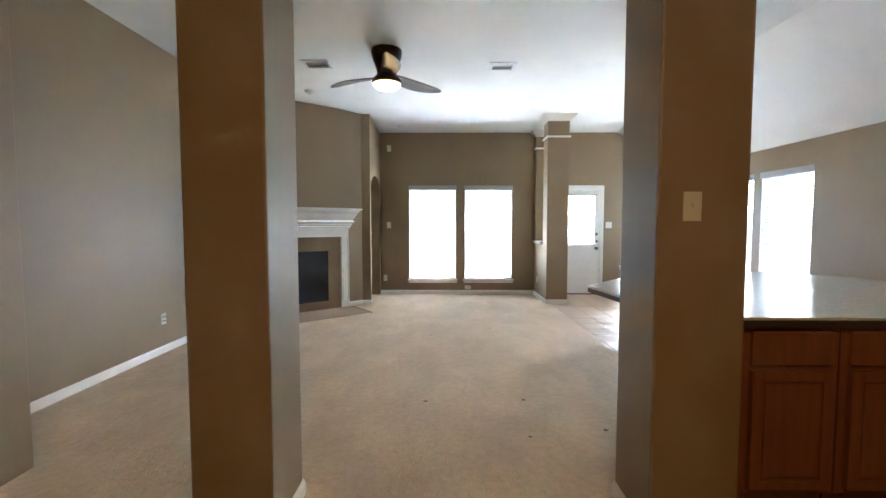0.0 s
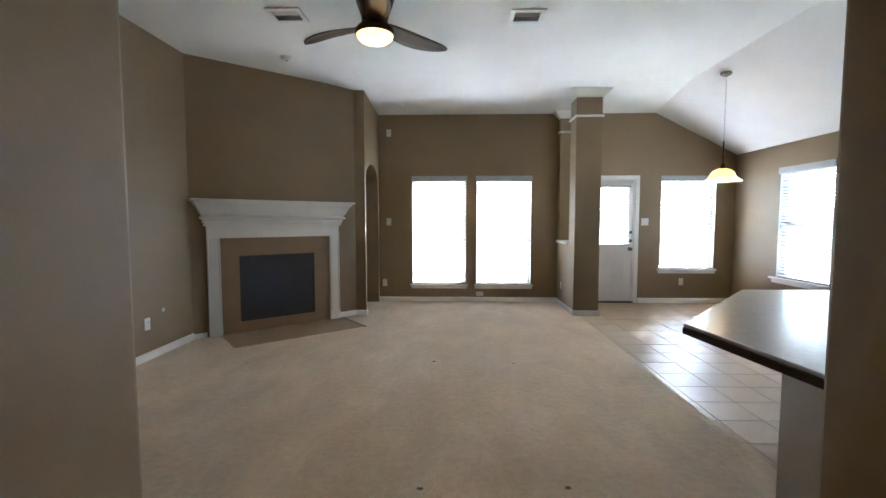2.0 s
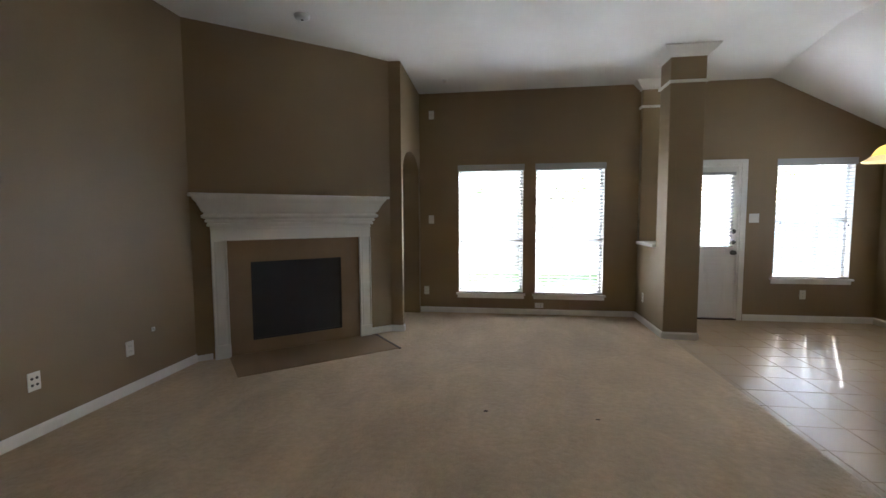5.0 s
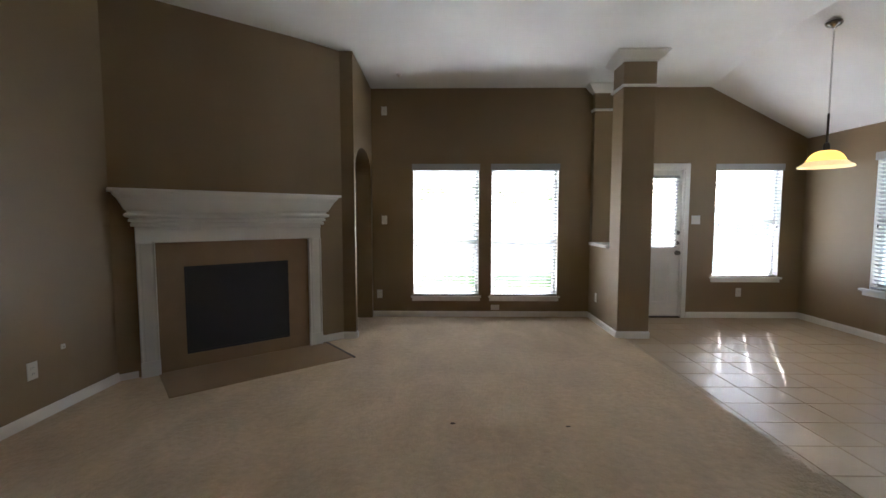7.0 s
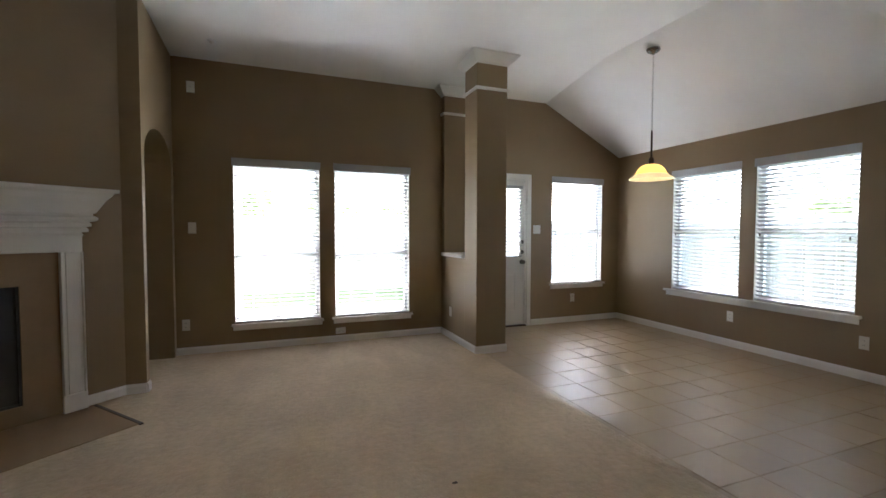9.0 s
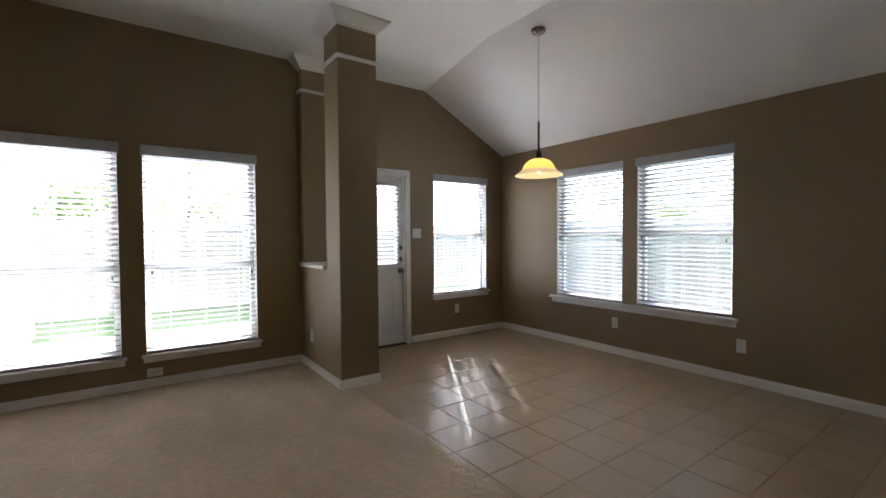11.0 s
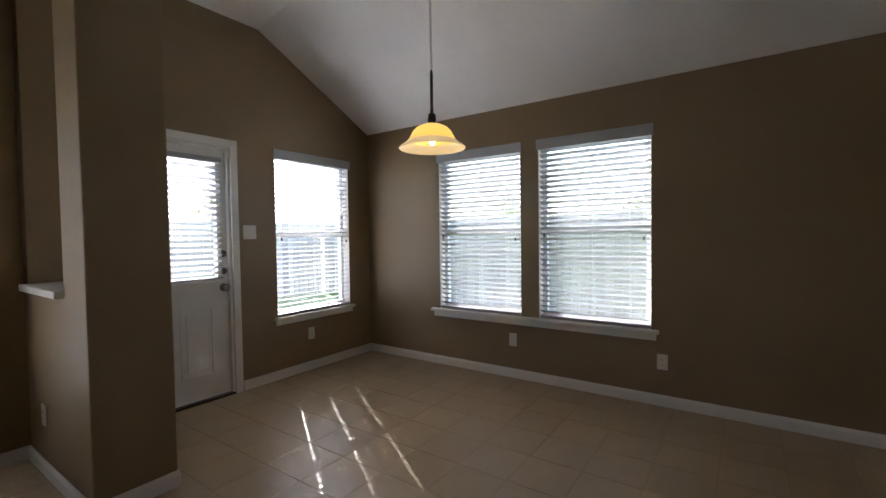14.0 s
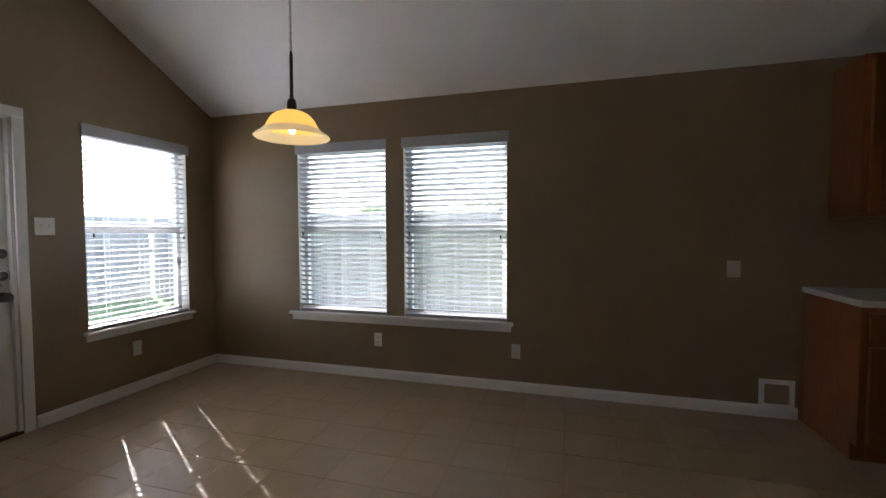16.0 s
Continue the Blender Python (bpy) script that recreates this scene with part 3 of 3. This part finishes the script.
part("edge_strip", box((0.845, 0.87), (-0.70, -0.05), (0.002, 0.016), 0.004), EDGE, fire, "dark wooden edge strip")
part("hearth", box((-0.69, 0.85), (-0.68, -0.03), (-0.011, 0.012), 0.004), FIRE_TILE, fire, "flush tan hearth slab")


# ---- pendant ----
pend = thing("pendant_lamp", pose(3.945, 7.81, 0), "amber glass bell pendant on a chain, switched on", "lamp")
part("canopy", lathe([(0, 3.118), (0.068, 3.118), (0.066, 3.105), (0.05, 3.085), (0.02, 3.072), (0.008, 3.06), (0, 3.06)], 28), CHROME, pend, "", True)
chain = bmesh.new()
pts = [(0.007 * math.cos(a), 0, 0.0125 * math.sin(a)) for a in [2 * math.pi * i / 10 for i in range(11)]]
tube(pts, 0.0018, 5, chain)
chain_me = bpy.data.meshes.new("chain_link")
bmesh.ops.recalc_face_normals(chain, faces=chain.faces)
chain.to_mesh(chain_me)
chain.free()
chain_me.materials.append(NICKEL)
z, k = 3.055, 0
while z > 2.325:
    share("chain_link", chain_me, pend, pose(0, 0, z, 0, 0, 90 * (k % 2) + 20))
    z -= 0.0205
    k += 1
part("wire", tube([(0.003, 0.002, 3.06), (-0.002, 0.003, 2.7), (0.003, -0.002, 2.32)], 0.0022, 6), CORD, pend)
part("stem", lathe([(0, 2.321), (0.006, 2.321), (0.008, 2.306), (0.0095, 2.296), (0.0095, 2.076), (0.012, 2.071), (0.008, 2.056), (0, 2.056)], 14), BRONZE, pend, "", True)
part("fitter", lathe([(0, 2.061), (0.012, 2.059), (0.022, 2.048), (0.026, 2.026), (0.026, 1.996), (0.034, 1.988), (0.034, 1.981), (0, 1.981)], 24), BRONZE, pend, "", True)
shade_prof = [(0.03, 1.986), (0.06, 1.982), (0.095, 1.966), (0.12, 1.941), (0.136, 1.911), (0.15, 1.886), (0.172, 1.866), (0.198, 1.851), (0.208, 1.841), (0.204, 1.835)]
inner = [(r - 0.005, z - 0.003) for r, z in shade_prof[::-1][1:]]
glass_shade = part("shade", lathe(shade_prof[:6] + inner[-6:], 48), AMBER, pend, "flared amber alabaster glass shade", True)
part("rim", lathe(shade_prof[5:] + inner[:4], 48), RIM, glass_shade, "paler cream flared glass rim", True)
part("bulb", lathe([(0, 1.857), (0.009, 1.860), (0.016, 1.870), (0.019, 1.884), (0.016, 1.900), (0.011, 1.925), (0.011, 1.956), (0, 1.956)], 18), BULB, pend, "lit clear bulb", True)

# ---- ceiling fan ----
fan = thing("ceiling_fan", pose(0.092, 6.02, -0.061) @ Matrix.Scale(1.045, 4), "dark bronze hugger fan with three curved blades, light on", "ceiling fan")
part("canopy", lathe([(0, 3.119), (0.152, 3.119), (0.155, 3.10), (0.150, 3.06), (0.135, 3.01), (0.115, 2.96), (0.10, 2.91), (0.098, 2.88), (0, 2.88)], 40), BRONZE, fan, "", True)
part("motor", lathe([(0, 2.88), (0.098, 2.88), (0.108, 2.862), (0.13, 2.842), (0.148, 2.822), (0.152, 2.80), (0.146, 2.785), (0, 2.785)], 40), BRONZE, fan, "", True)
part("light_bowl", lathe([(0.140, 2.79), (0.140, 2.782), (0.132, 2.762), (0.108, 2.742), (0.07, 2.727), (0.03, 2.72), (0, 2.719)], 40), BOWL, fan, "lit frosted glass bowl", True)
blade_bm = bmesh.new()
n = 16
rows = []
for i in range(n + 1):
    t = i / n
    r = 0.07 + 0.62 * t
    half = 0.045 + 0.045 * math.sin(math.pi * min(1, t * 1.05)) ** 0.8
    if t > 0.85:
        half *= math.sqrt(max(0.05, 1 - ((t - 0.85) / 0.15) ** 2))
    sweep = 0.06 * math.sin(math.pi * t * 0.9) - 0.02
    pitch = -radians(15 - 7 * t)
    row = []
    for v in (-1, -0.5, 0, 0.5, 1):
        for th in (0.004, -0.004):
            row.append(blade_bm.verts.new((r, sweep + v * half * math.cos(pitch), 2.845 + v * half * math.sin(pitch) - 0.012 * v * v + 0.025 * (1 - t) + th)))
    rows.append(row)
for a, b in zip(rows, rows[1:]):
    for j in range(4):
        blade_bm.faces.new((a[2 * j], a[2 * j + 2], b[2 * j + 2], b[2 * j]))
        blade_bm.faces.new((a[2 * j + 1], b[2 * j + 1], b[2 * j + 3], a[2 * j + 3]))
    for j in (0, 8):
        blade_bm.faces.new((a[j], b[j], b[j + 1], a[j + 1]))
for row in (rows[0], rows[-1]):
    blade_bm.faces.new(row[0::2] + row[1::2][::-1])
blade0 = part("blade", blade_bm, BLADE, fan, "dark curved wooden blade", True, pose(0, 0, 0, 0, 0, 38))
for a in (158, 278):
    share("blade", blade0.data, fan, pose(0, 0, 0, 0, 0, a), "dark curved wooden blade")


# ---- ceiling fittings ----
def ceiling_vent(x, y):
    ob = thing("ceiling_vent", pose(x, y, H), "white stamped metal air register on the ceiling", "vent", "ceiling vents")
    part("frame", holed([-0.155, 0.155], [-0.13, 0.13], [(-0.115, 0.115, -0.09, 0.09)], lambda u, v, w: (u, v, w), -0.012, 0.0), VINYL, ob)
    part("backing", box((-0.115, 0.115), (-0.09, 0.09), (-0.003, -0.001)), SLOT, ob)
    me = bpy.data.meshes.new("slat")
    sb = box((-0.113, 0.113), (-0.008, 0.008), (-0.0008, 0.0008))
    sb.to_mesh(me)
    sb.free()
    me.materials.append(VINYL)
    for i in range(9):
        share("slat", me, ob, pose(0, -0.08 + 0.02 * i, -0.008, 35 if i > 3 else -35))
    return ob


ceiling_vent(-0.765, 6.40)
ceiling_vent(1.377, 6.49)
det = thing("smoke_detector", pose(-1.16, 7.39, H), "round white smoke detector on the ceiling", "smoke detector")
part("base", lathe([(0, 0), (0.072, 0), (0.072, -0.01), (0, -0.01)], 32), VINYL, det, "", True)
part("cover", lathe([(0.066, -0.01), (0.064, -0.026), (0.05, -0.036), (0.02, -0.04), (0, -0.04)], 32), VINYL, det, "", True)
part("sensor", lathe([(0.012, -0.039), (0.012, -0.043), (0, -0.044)], 12), SLOT, det)
spr = thing("ceiling_sensor", pose(-0.115, 9.22, 3.137), "small white round ceiling sensor", "sensor")
part("base", lathe([(0, 0), (0.038, 0), (0.036, -0.012), (0, -0.012)], 24), VINYL, spr, "", True)
part("lens", lathe([(0.02, -0.012), (0.016, -0.03), (0, -0.034)], 16), PLATE, spr, "", True)


# ---- plates ----
def plate_thing(name, m, w, h, label, category, kind, group=""):
    """A wall plate in local x and z, standing proud along -y."""
    ob = thing(name, m, label, category, group)
    part("cover", box((-w / 2, w / 2), (-0.006, 0), (-h / 2, h / 2), 0.0025), PLATE, ob)
    if kind == "outlet":
        for z in (-0.02, 0.02):
            f = part("socket", box((-0.016, 0.016), (-0.009, -0.006), (z - 0.0135, z + 0.0135), 0.003), PLATE, ob)
            for x in (-0.006, 0.006):
                part("slot", box((x - 0.0013, x + 0.0013), (-0.0096, -0.0088), (z - 0.004, z + 0.006)), SLOT, f)
    elif kind == "switch":
        for i in range(max(1, round(w / 0.075))):
            x = 0 if w < 0.09 else (-0.023 + 0.046 * i)
            part("toggle", box((x - 0.005, x + 0.005), (-0.019, -0.006), (-0.004, 0.014), 0.002), PLATE, ob)
            part("toggle_slot", box((x - 0.007, x + 0.007), (-0.0068, -0.0058), (-0.016, 0.016)), PLATE, ob)
    elif kind == "jack":
        part("jack", lathe([(0, 0), (0.006, 0), (0.006, 0.008), (0, 0.008)], 12), NICKEL, ob, "", True, pose(0, -0.005, 0, 90))
    elif kind == "quad":
        for x, z in itertools.product((-0.015, 0.015), (-0.022, 0.02)):
            part("socket", lathe([(0, 0), (0.0085, 0), (0.0085, 0.004), (0.005, 0.005), (0, 0.005)], 14), SLOT, ob, "dark round cable socket", True, pose(x, -0.005, z, 90))
    elif kind == "grille":
        for i in range(5):
            part("louvre", box((-w / 2 + 0.014, w / 2 - 0.014), (-0.010, -0.006), (-h / 2 + 0.016 + i * 0.022, -h / 2 + 0.026 + i * 0.022)), PLATE, ob)
    return ob


def north(x, z):
    return pose(x, Y1, z)


def east(y, z):
    return pose(X1, y, z, 0, 0, -90)


def west(y, z):
    return pose(X0, y, z, 0, 0, 90)


OUT = "ivory duplex power outlet on a tan wall"
for m in (north(-0.46, 0.32), north(4.465, 0.355), east(7.915, 0.345), east(6.70, 0.33), west(6.52, 0.36), pose(CX[0], 9.37, 0.335, 0, 0, -90)):
    plate_thing("power_outlet", m, 0.072, 0.117, OUT, "outlet", "outlet", "wall outlets")
plate_thing("power_outlet", pose(1.14, Y1, 0.135, 0, 90, 0), 0.072, 0.117, "ivory outlet mounted sideways above the baseboard", "outlet", "outlet", "wall outlets")
plate_thing("cable_plate", west(5.82, 0.365), 0.075, 0.117, "ivory wall plate with four dark cable sockets", "wall plate", "quad")
plate_thing("gas_key_cover", west(6.755, 0.455), 0.035, 0.035, "small metal gas valve cover on the wall", "valve", "jack")
plate_thing("light_switch", north(3.848, 1.345), 0.117, 0.117, "ivory double light switch beside the back door", "switch", "switch")
plate_thing("light_switch", north(-0.385, 1.345), 0.075, 0.117, "ivory single light switch on a tan wall", "switch", "switch")
plate_thing("light_switch", pose(1.703, 3.073, 1.43), 0.072, 0.117, "ivory single light switch on the square post", "switch", "switch")
plate_thing("light_switch", east(5.18, 1.03), 0.085, 0.117, "ivory light switch on the dim nook wall", "switch", "switch")
plate_thing("speaker_plate", north(-0.375, 2.81), 0.075, 0.117, "ivory blank plate with round socket high on the wall", "wall plate", "jack")
ob = thing("wall_access_frame", east(4.905, 0.165), "white square framed opening low on the wall", "vent")
part("frame", holed([-0.105, 0.105], [-0.10, 0.10], [(-0.075, 0.075, -0.07, 0.07)], lambda u, v, w: (u, w, v), -0.014, 0.0), TRIM, ob)
part("flap", box((-0.075, 0.075), (-0.006, -0.001), (-0.07, 0.07)), FIRE_TILE, ob)


# ---- kitchen peninsula ----
top = [(1.935, 3.25), (3.9, 3.25), (3.9, 4.7), (3.5, 5.15), (2.5, 5.15), (1.685, 4.25), (1.79, 3.44), (1.935, 3.44)]
wt = thing("worktop", Matrix(), "grey laminate bar worktop with a clipped corner and dark edge", "worktop")
part("top", prism(top, 0.932, 0.945, 0.003), COUNTER, wt)
part("edge_band", prism([(1.937, 3.248), (3.902, 3.248), (3.902, 4.70), (3.50, 5.152), (2.498, 5.152), (1.683, 4.251), (1.788, 3.441), (1.937, 3.441)], 0.902, 0.9318, 0.003), EDGE, wt, "dark brown worktop edge")
low = [(1.80, 3.439), (2.10, 4.26), (2.56, 4.80), (3.88, 4.80), (3.88, 4.68), (2.62, 4.68), (2.21, 4.19), (1.925, 3.439)]
tagged(put("wall_bar", prism(low, 0, 0.904), WALL), "tan painted low wall under the bar worktop", "wall", kind="structure")


def cabinet(m, w, h, depth, label, drawer=True, name="base_cabinet", toe=0.1):
    """Face-framed cabinet; local x across, front at y = 0, body towards +y."""
    ob = thing(name, m, label, "cabinet", "kitchen cabinets")
    part("body", box((0, w), (0.0, depth), (toe, h)), CABINET, ob)
    if toe:
        part("toe_kick", box((0, w), (0.06, depth), (0, toe)), CABINET, ob)
    st = 0.035
    top_z = h - 0.03
    if drawer:
        d = part("drawer_front", box((st, w - st), (-0.02, 0), (h - 0.19, top_z), 0.006), CABINET, ob)
        top_z = h - 0.215
    z0 = toe + 0.03
    door_ob = part("door", box((st, w - st), (-0.02, 0), (z0, top_z), 0.006), CABINET, ob)
    fr = 0.06
    part("door_panel", box((st + fr, w - st - fr), (-0.026, -0.02), (z0 + fr, top_z - fr), 0.005), CABINET, door_ob)
    for x in ((st, st + fr - 0.012), (w - st - fr + 0.012, w - st)):
        part("stile", box(x, (-0.03, -0.02), (z0, top_z), 0.004), CABINET, door_ob)
    for z in ((z0, z0 + fr - 0.012), (top_z - fr + 0.012, top_z)):
        part("rail", box((st + fr - 0.012, w - st - fr + 0.012), (-0.03, -0.02), z, 0.004), CABINET, door_ob)
    return ob


LAB = "orange-stained wooden base cabinet with framed door and drawer"
tagged(put("filler_panel", box((1.936, 2.085), (3.29, 3.43), (0.0, 0.9), 0.003), CABINET), "orange-stained wooden filler panel beside the post", "cabinet panel")
for x in (2.09, 2.54, 2.99, 3.44):
    cabinet(pose(x, 3.31, 0), 0.44, 0.904, 0.58, LAB)
# cabinets along the east wall
for y in (4.76, 4.16, 3.56):
    cabinet(pose(4.69, y, 0, 0, 0, -90), 0.59, 0.88, 0.59, LAB)
    cabinet(pose(4.96, y - 0.12, 1.38, 0, 0, -90), 0.59, 0.95, 0.32, "orange-stained wooden wall cabinet with framed door", False, "wall_cabinet", 0.0)
tagged(put("worktop", box((4.66, X1 - 0.004), (2.96, 4.775), (0.882, 0.92), 0.006), COUNTER), "grey laminate kitchen worktop against the wall", "worktop")


# carpet burns and dents
def carpet_spot(x, y, r):
    bm = bmesh.new()
    rnd = random.Random(round(x * 100))
    n = 14
    c = bm.verts.new((0, 0, 0.0005))
    inner_r = [bm.verts.new((r * (0.6 + 0.5 * rnd.random()) * math.cos(2 * math.pi * i / n), r * (0.5 + 0.4 * rnd.random()) * math.sin(2 * math.pi * i / n), 0.0022)) for i in range(n)]
    for i in range(n):
        bm.faces.new((c, inner_r[i], inner_r[(i + 1) % n]))
    ob = put("carpet_stain", bm, SOIL, pose(x, y, 0.006))
    tagged(ob, "small dark flattened mark in the beige carpet", "stain", "carpet marks")

for x, y, r in ((0.535, 6.55, 0.026), (1.294, 6.52, 0.022), (0.565, 4.57, 0.026), (1.32, 4.60, 0.024), (1.774, 4.114, 0.024), (1.26, 4.02, 0.02)):
    carpet_spot(x, y, r * 0.8)

# ---- outdoors ----
tagged(put("ground", box((-400, 400), (-400, 400), (-0.6, -0.16)), GRASS), "mown green lawn", "ground", kind="structure")
tagged(put("patio", box((-3.0, 6.5), (Y1 + TH, 12.2), (-0.17, -0.05), 0.01), CONCRETE), "pale concrete patio slab", "patio", kind="structure")


wing = thing("house_wing", Matrix(), "pale rendered wing of the house beside the patio", "house")
part("wall", box((-6.0, -0.2), (Y1 + TH + 0.002, 13.9), (-0.16, 2.75)), RENDER, wing)
part("roof", prism([(-6.3, Y1 + TH + 0.002), (0.12, Y1 + TH + 0.002), (0.12, 14.2), (-6.3, 14.2)], 2.75, 2.92), FENCE, wing, "brown roof edge")


def fence(p, q, label):
    p, q = Vector((*p, -0.16)), Vector((*q, -0.16))
    d = q - p
    ob = thing("fence", Matrix.Translation(p) @ Matrix.Rotation(math.atan2(d.y, d.x), 4, "Z"), label, "fence", "yard fences")
    me = bpy.data.meshes.new("board")
    b = prism([(0, 0), (0.135, 0), (0.135, 0.018), (0, 0.018)], 0, 1.8)
    b.to_mesh(me)
    b.free()
    me.materials.append(FENCE)
    rnd = random.Random(4)
    for i in range(int(d.length / 0.145)):
        share("board", me, ob, pose(i * 0.145, 0.004 * rnd.random(), 0.01 * rnd.random()))
    for z in (0.35, 1.0, 1.55):
        part("rail", box((0, d.length), (0.02, 0.06), (z, z + 0.09)), FENCE, ob)
    for i in range(int(d.length / 2.4) + 1):
        part("post", box((i * 2.4, i * 2.4 + 0.09), (0.06, 0.15), (0, 1.75)), FENCE, ob)
    return ob


fence((-12, 15.4), (9.4, 15.4), "weathered cedar board fence along the lawn")
fence((9.4, 15.4), (9.4, -2), "weathered cedar board fence at the side yard")


def tree(x, y, height, spread, seed):
    rnd = random.Random(seed)
    ob = thing("tree", pose(x, y, -0.16), "leafy green backyard tree behind the fence", "tree", "yard trees")
    wood = tube([(0, 0, 0), (0.05, 0.02, height * 0.25), (-0.04, 0.05, height * 0.5), (0.02, 0, height * 0.8)], [0.16, 0.12, 0.09, 0.03], 8)
    tips = []
    for i in range(9):
        a, z = rnd.uniform(0, 6.28), height * rnd.uniform(0.35, 0.75)
        e = Vector((spread * rnd.uniform(0.5, 0.9) * math.cos(a), spread * rnd.uniform(0.5, 0.9) * math.sin(a), z + height * rnd.uniform(0.08, 0.25)))
        tube([(0, 0, z), tuple(e * 0.5 + Vector((0, 0, z * 0.5 + 0.1))), tuple(e)], [0.05, 0.03, 0.012], 5, wood)
        tips.append(e)
    part("trunk", wood, BARK, ob)
    verts, faces = [], []
    for e in tips + [Vector((0, 0, height * 0.85)), Vector((0, 0, height * 0.65))]:
        for j in range(4):
            c0 = e + Vector((rnd.gauss(0, 0.45), rnd.gauss(0, 0.45), rnd.gauss(0, 0.35)))
            for k in range(55):
                c = c0 + Vector((rnd.gauss(0, 0.28), rnd.gauss(0, 0.28), rnd.gauss(0, 0.22)))
                q = Euler((rnd.uniform(0, 6), rnd.uniform(0, 6), rnd.uniform(0, 6))).to_matrix()
                s = rnd.uniform(0.06, 0.11)
                b = len(verts)
                for v in ((-s, 0, 0), (0, -s * 0.45, 0.01), (s, 0, 0), (0, s * 0.45, 0.01)):
                    verts.append(tuple(c + q @ Vector(v)))
                faces.append((b, b + 1, b + 2, b + 3))
    me = bpy.data.meshes.new("crown")
    me.from_pydata(verts, [], faces)
    me.materials.append(LEAF)
    cr = new("crown", me)
    cr.parent = ob
    return ob


for i, (x, y, h, s) in enumerate([(-6.5, 27.5, 4.6, 2.2), (-1.5, 29.5, 4.0, 2.0), (3.2, 28.8, 4.4, 2.3), (8.0, 29.6, 3.8, 2.0), (13.0, 28.0, 4.2, 2.2), (26.5, 17.0, 3.6, 2.2), (28.0, 11.5, 3.4, 2.0), (26.5, 6.5, 3.8, 2.2), (27.5, 2.0, 3.6, 2.0)]):
    tree(x, y, h, s, 20 + i)

# ---- floor tiles ----
PITCH, TX, TY = 0.304, 2.852, 7.833
tile_me = {}
count = 0
for i in range(-4, 10):
    for j in range(-24, 8):
        x0, x1 = TX + i * PITCH + 0.0025, TX + (i + 1) * PITCH - 0.0025
        y0, y1 = TY + j * PITCH + 0.0025, TY + (j + 1) * PITCH - 0.0025
        edge = CARPET_X + 0.004
        if y1 < 4.6:
            edge = CARPET_X - 0.71
        x0, x1, y1 = max(x0, edge), min(x1, X1 - 0.002), min(y1, Y1 - 0.002)
        if x1 - x0 < 0.02 or y1 - y0 < 0.02 or y0 < Y0 or count >= 330:
            continue
        if y0 < 2.4 or (y1 < 4.6 and x0 < 3.9):
            continue
        key = (round(x1 - x0, 3), round(y1 - y0, 3))
        if key not in tile_me:
            b = box((0, key[0]), (0, key[1]), (-0.012, 0.0))
            bmesh.ops.bevel(b, geom=[e for e in b.edges if all(v.co.z > -0.001 for v in e.verts)], offset=0.0018, segments=1, affect="EDGES")
            me = bpy.data.meshes.new("tile")
            b.to_mesh(me)
            b.free()
            me.materials.append(TILE)
            tile_me[key] = me
        rnd = random.Random(i * 97 + j)
        share("tile", tile_me[key], bpy.data.objects["floor"], pose(x0, y0, rnd.uniform(-0.0006, 0.0006), rnd.uniform(-0.06, 0.06), rnd.uniform(-0.06, 0.06), 0))
        count += 1
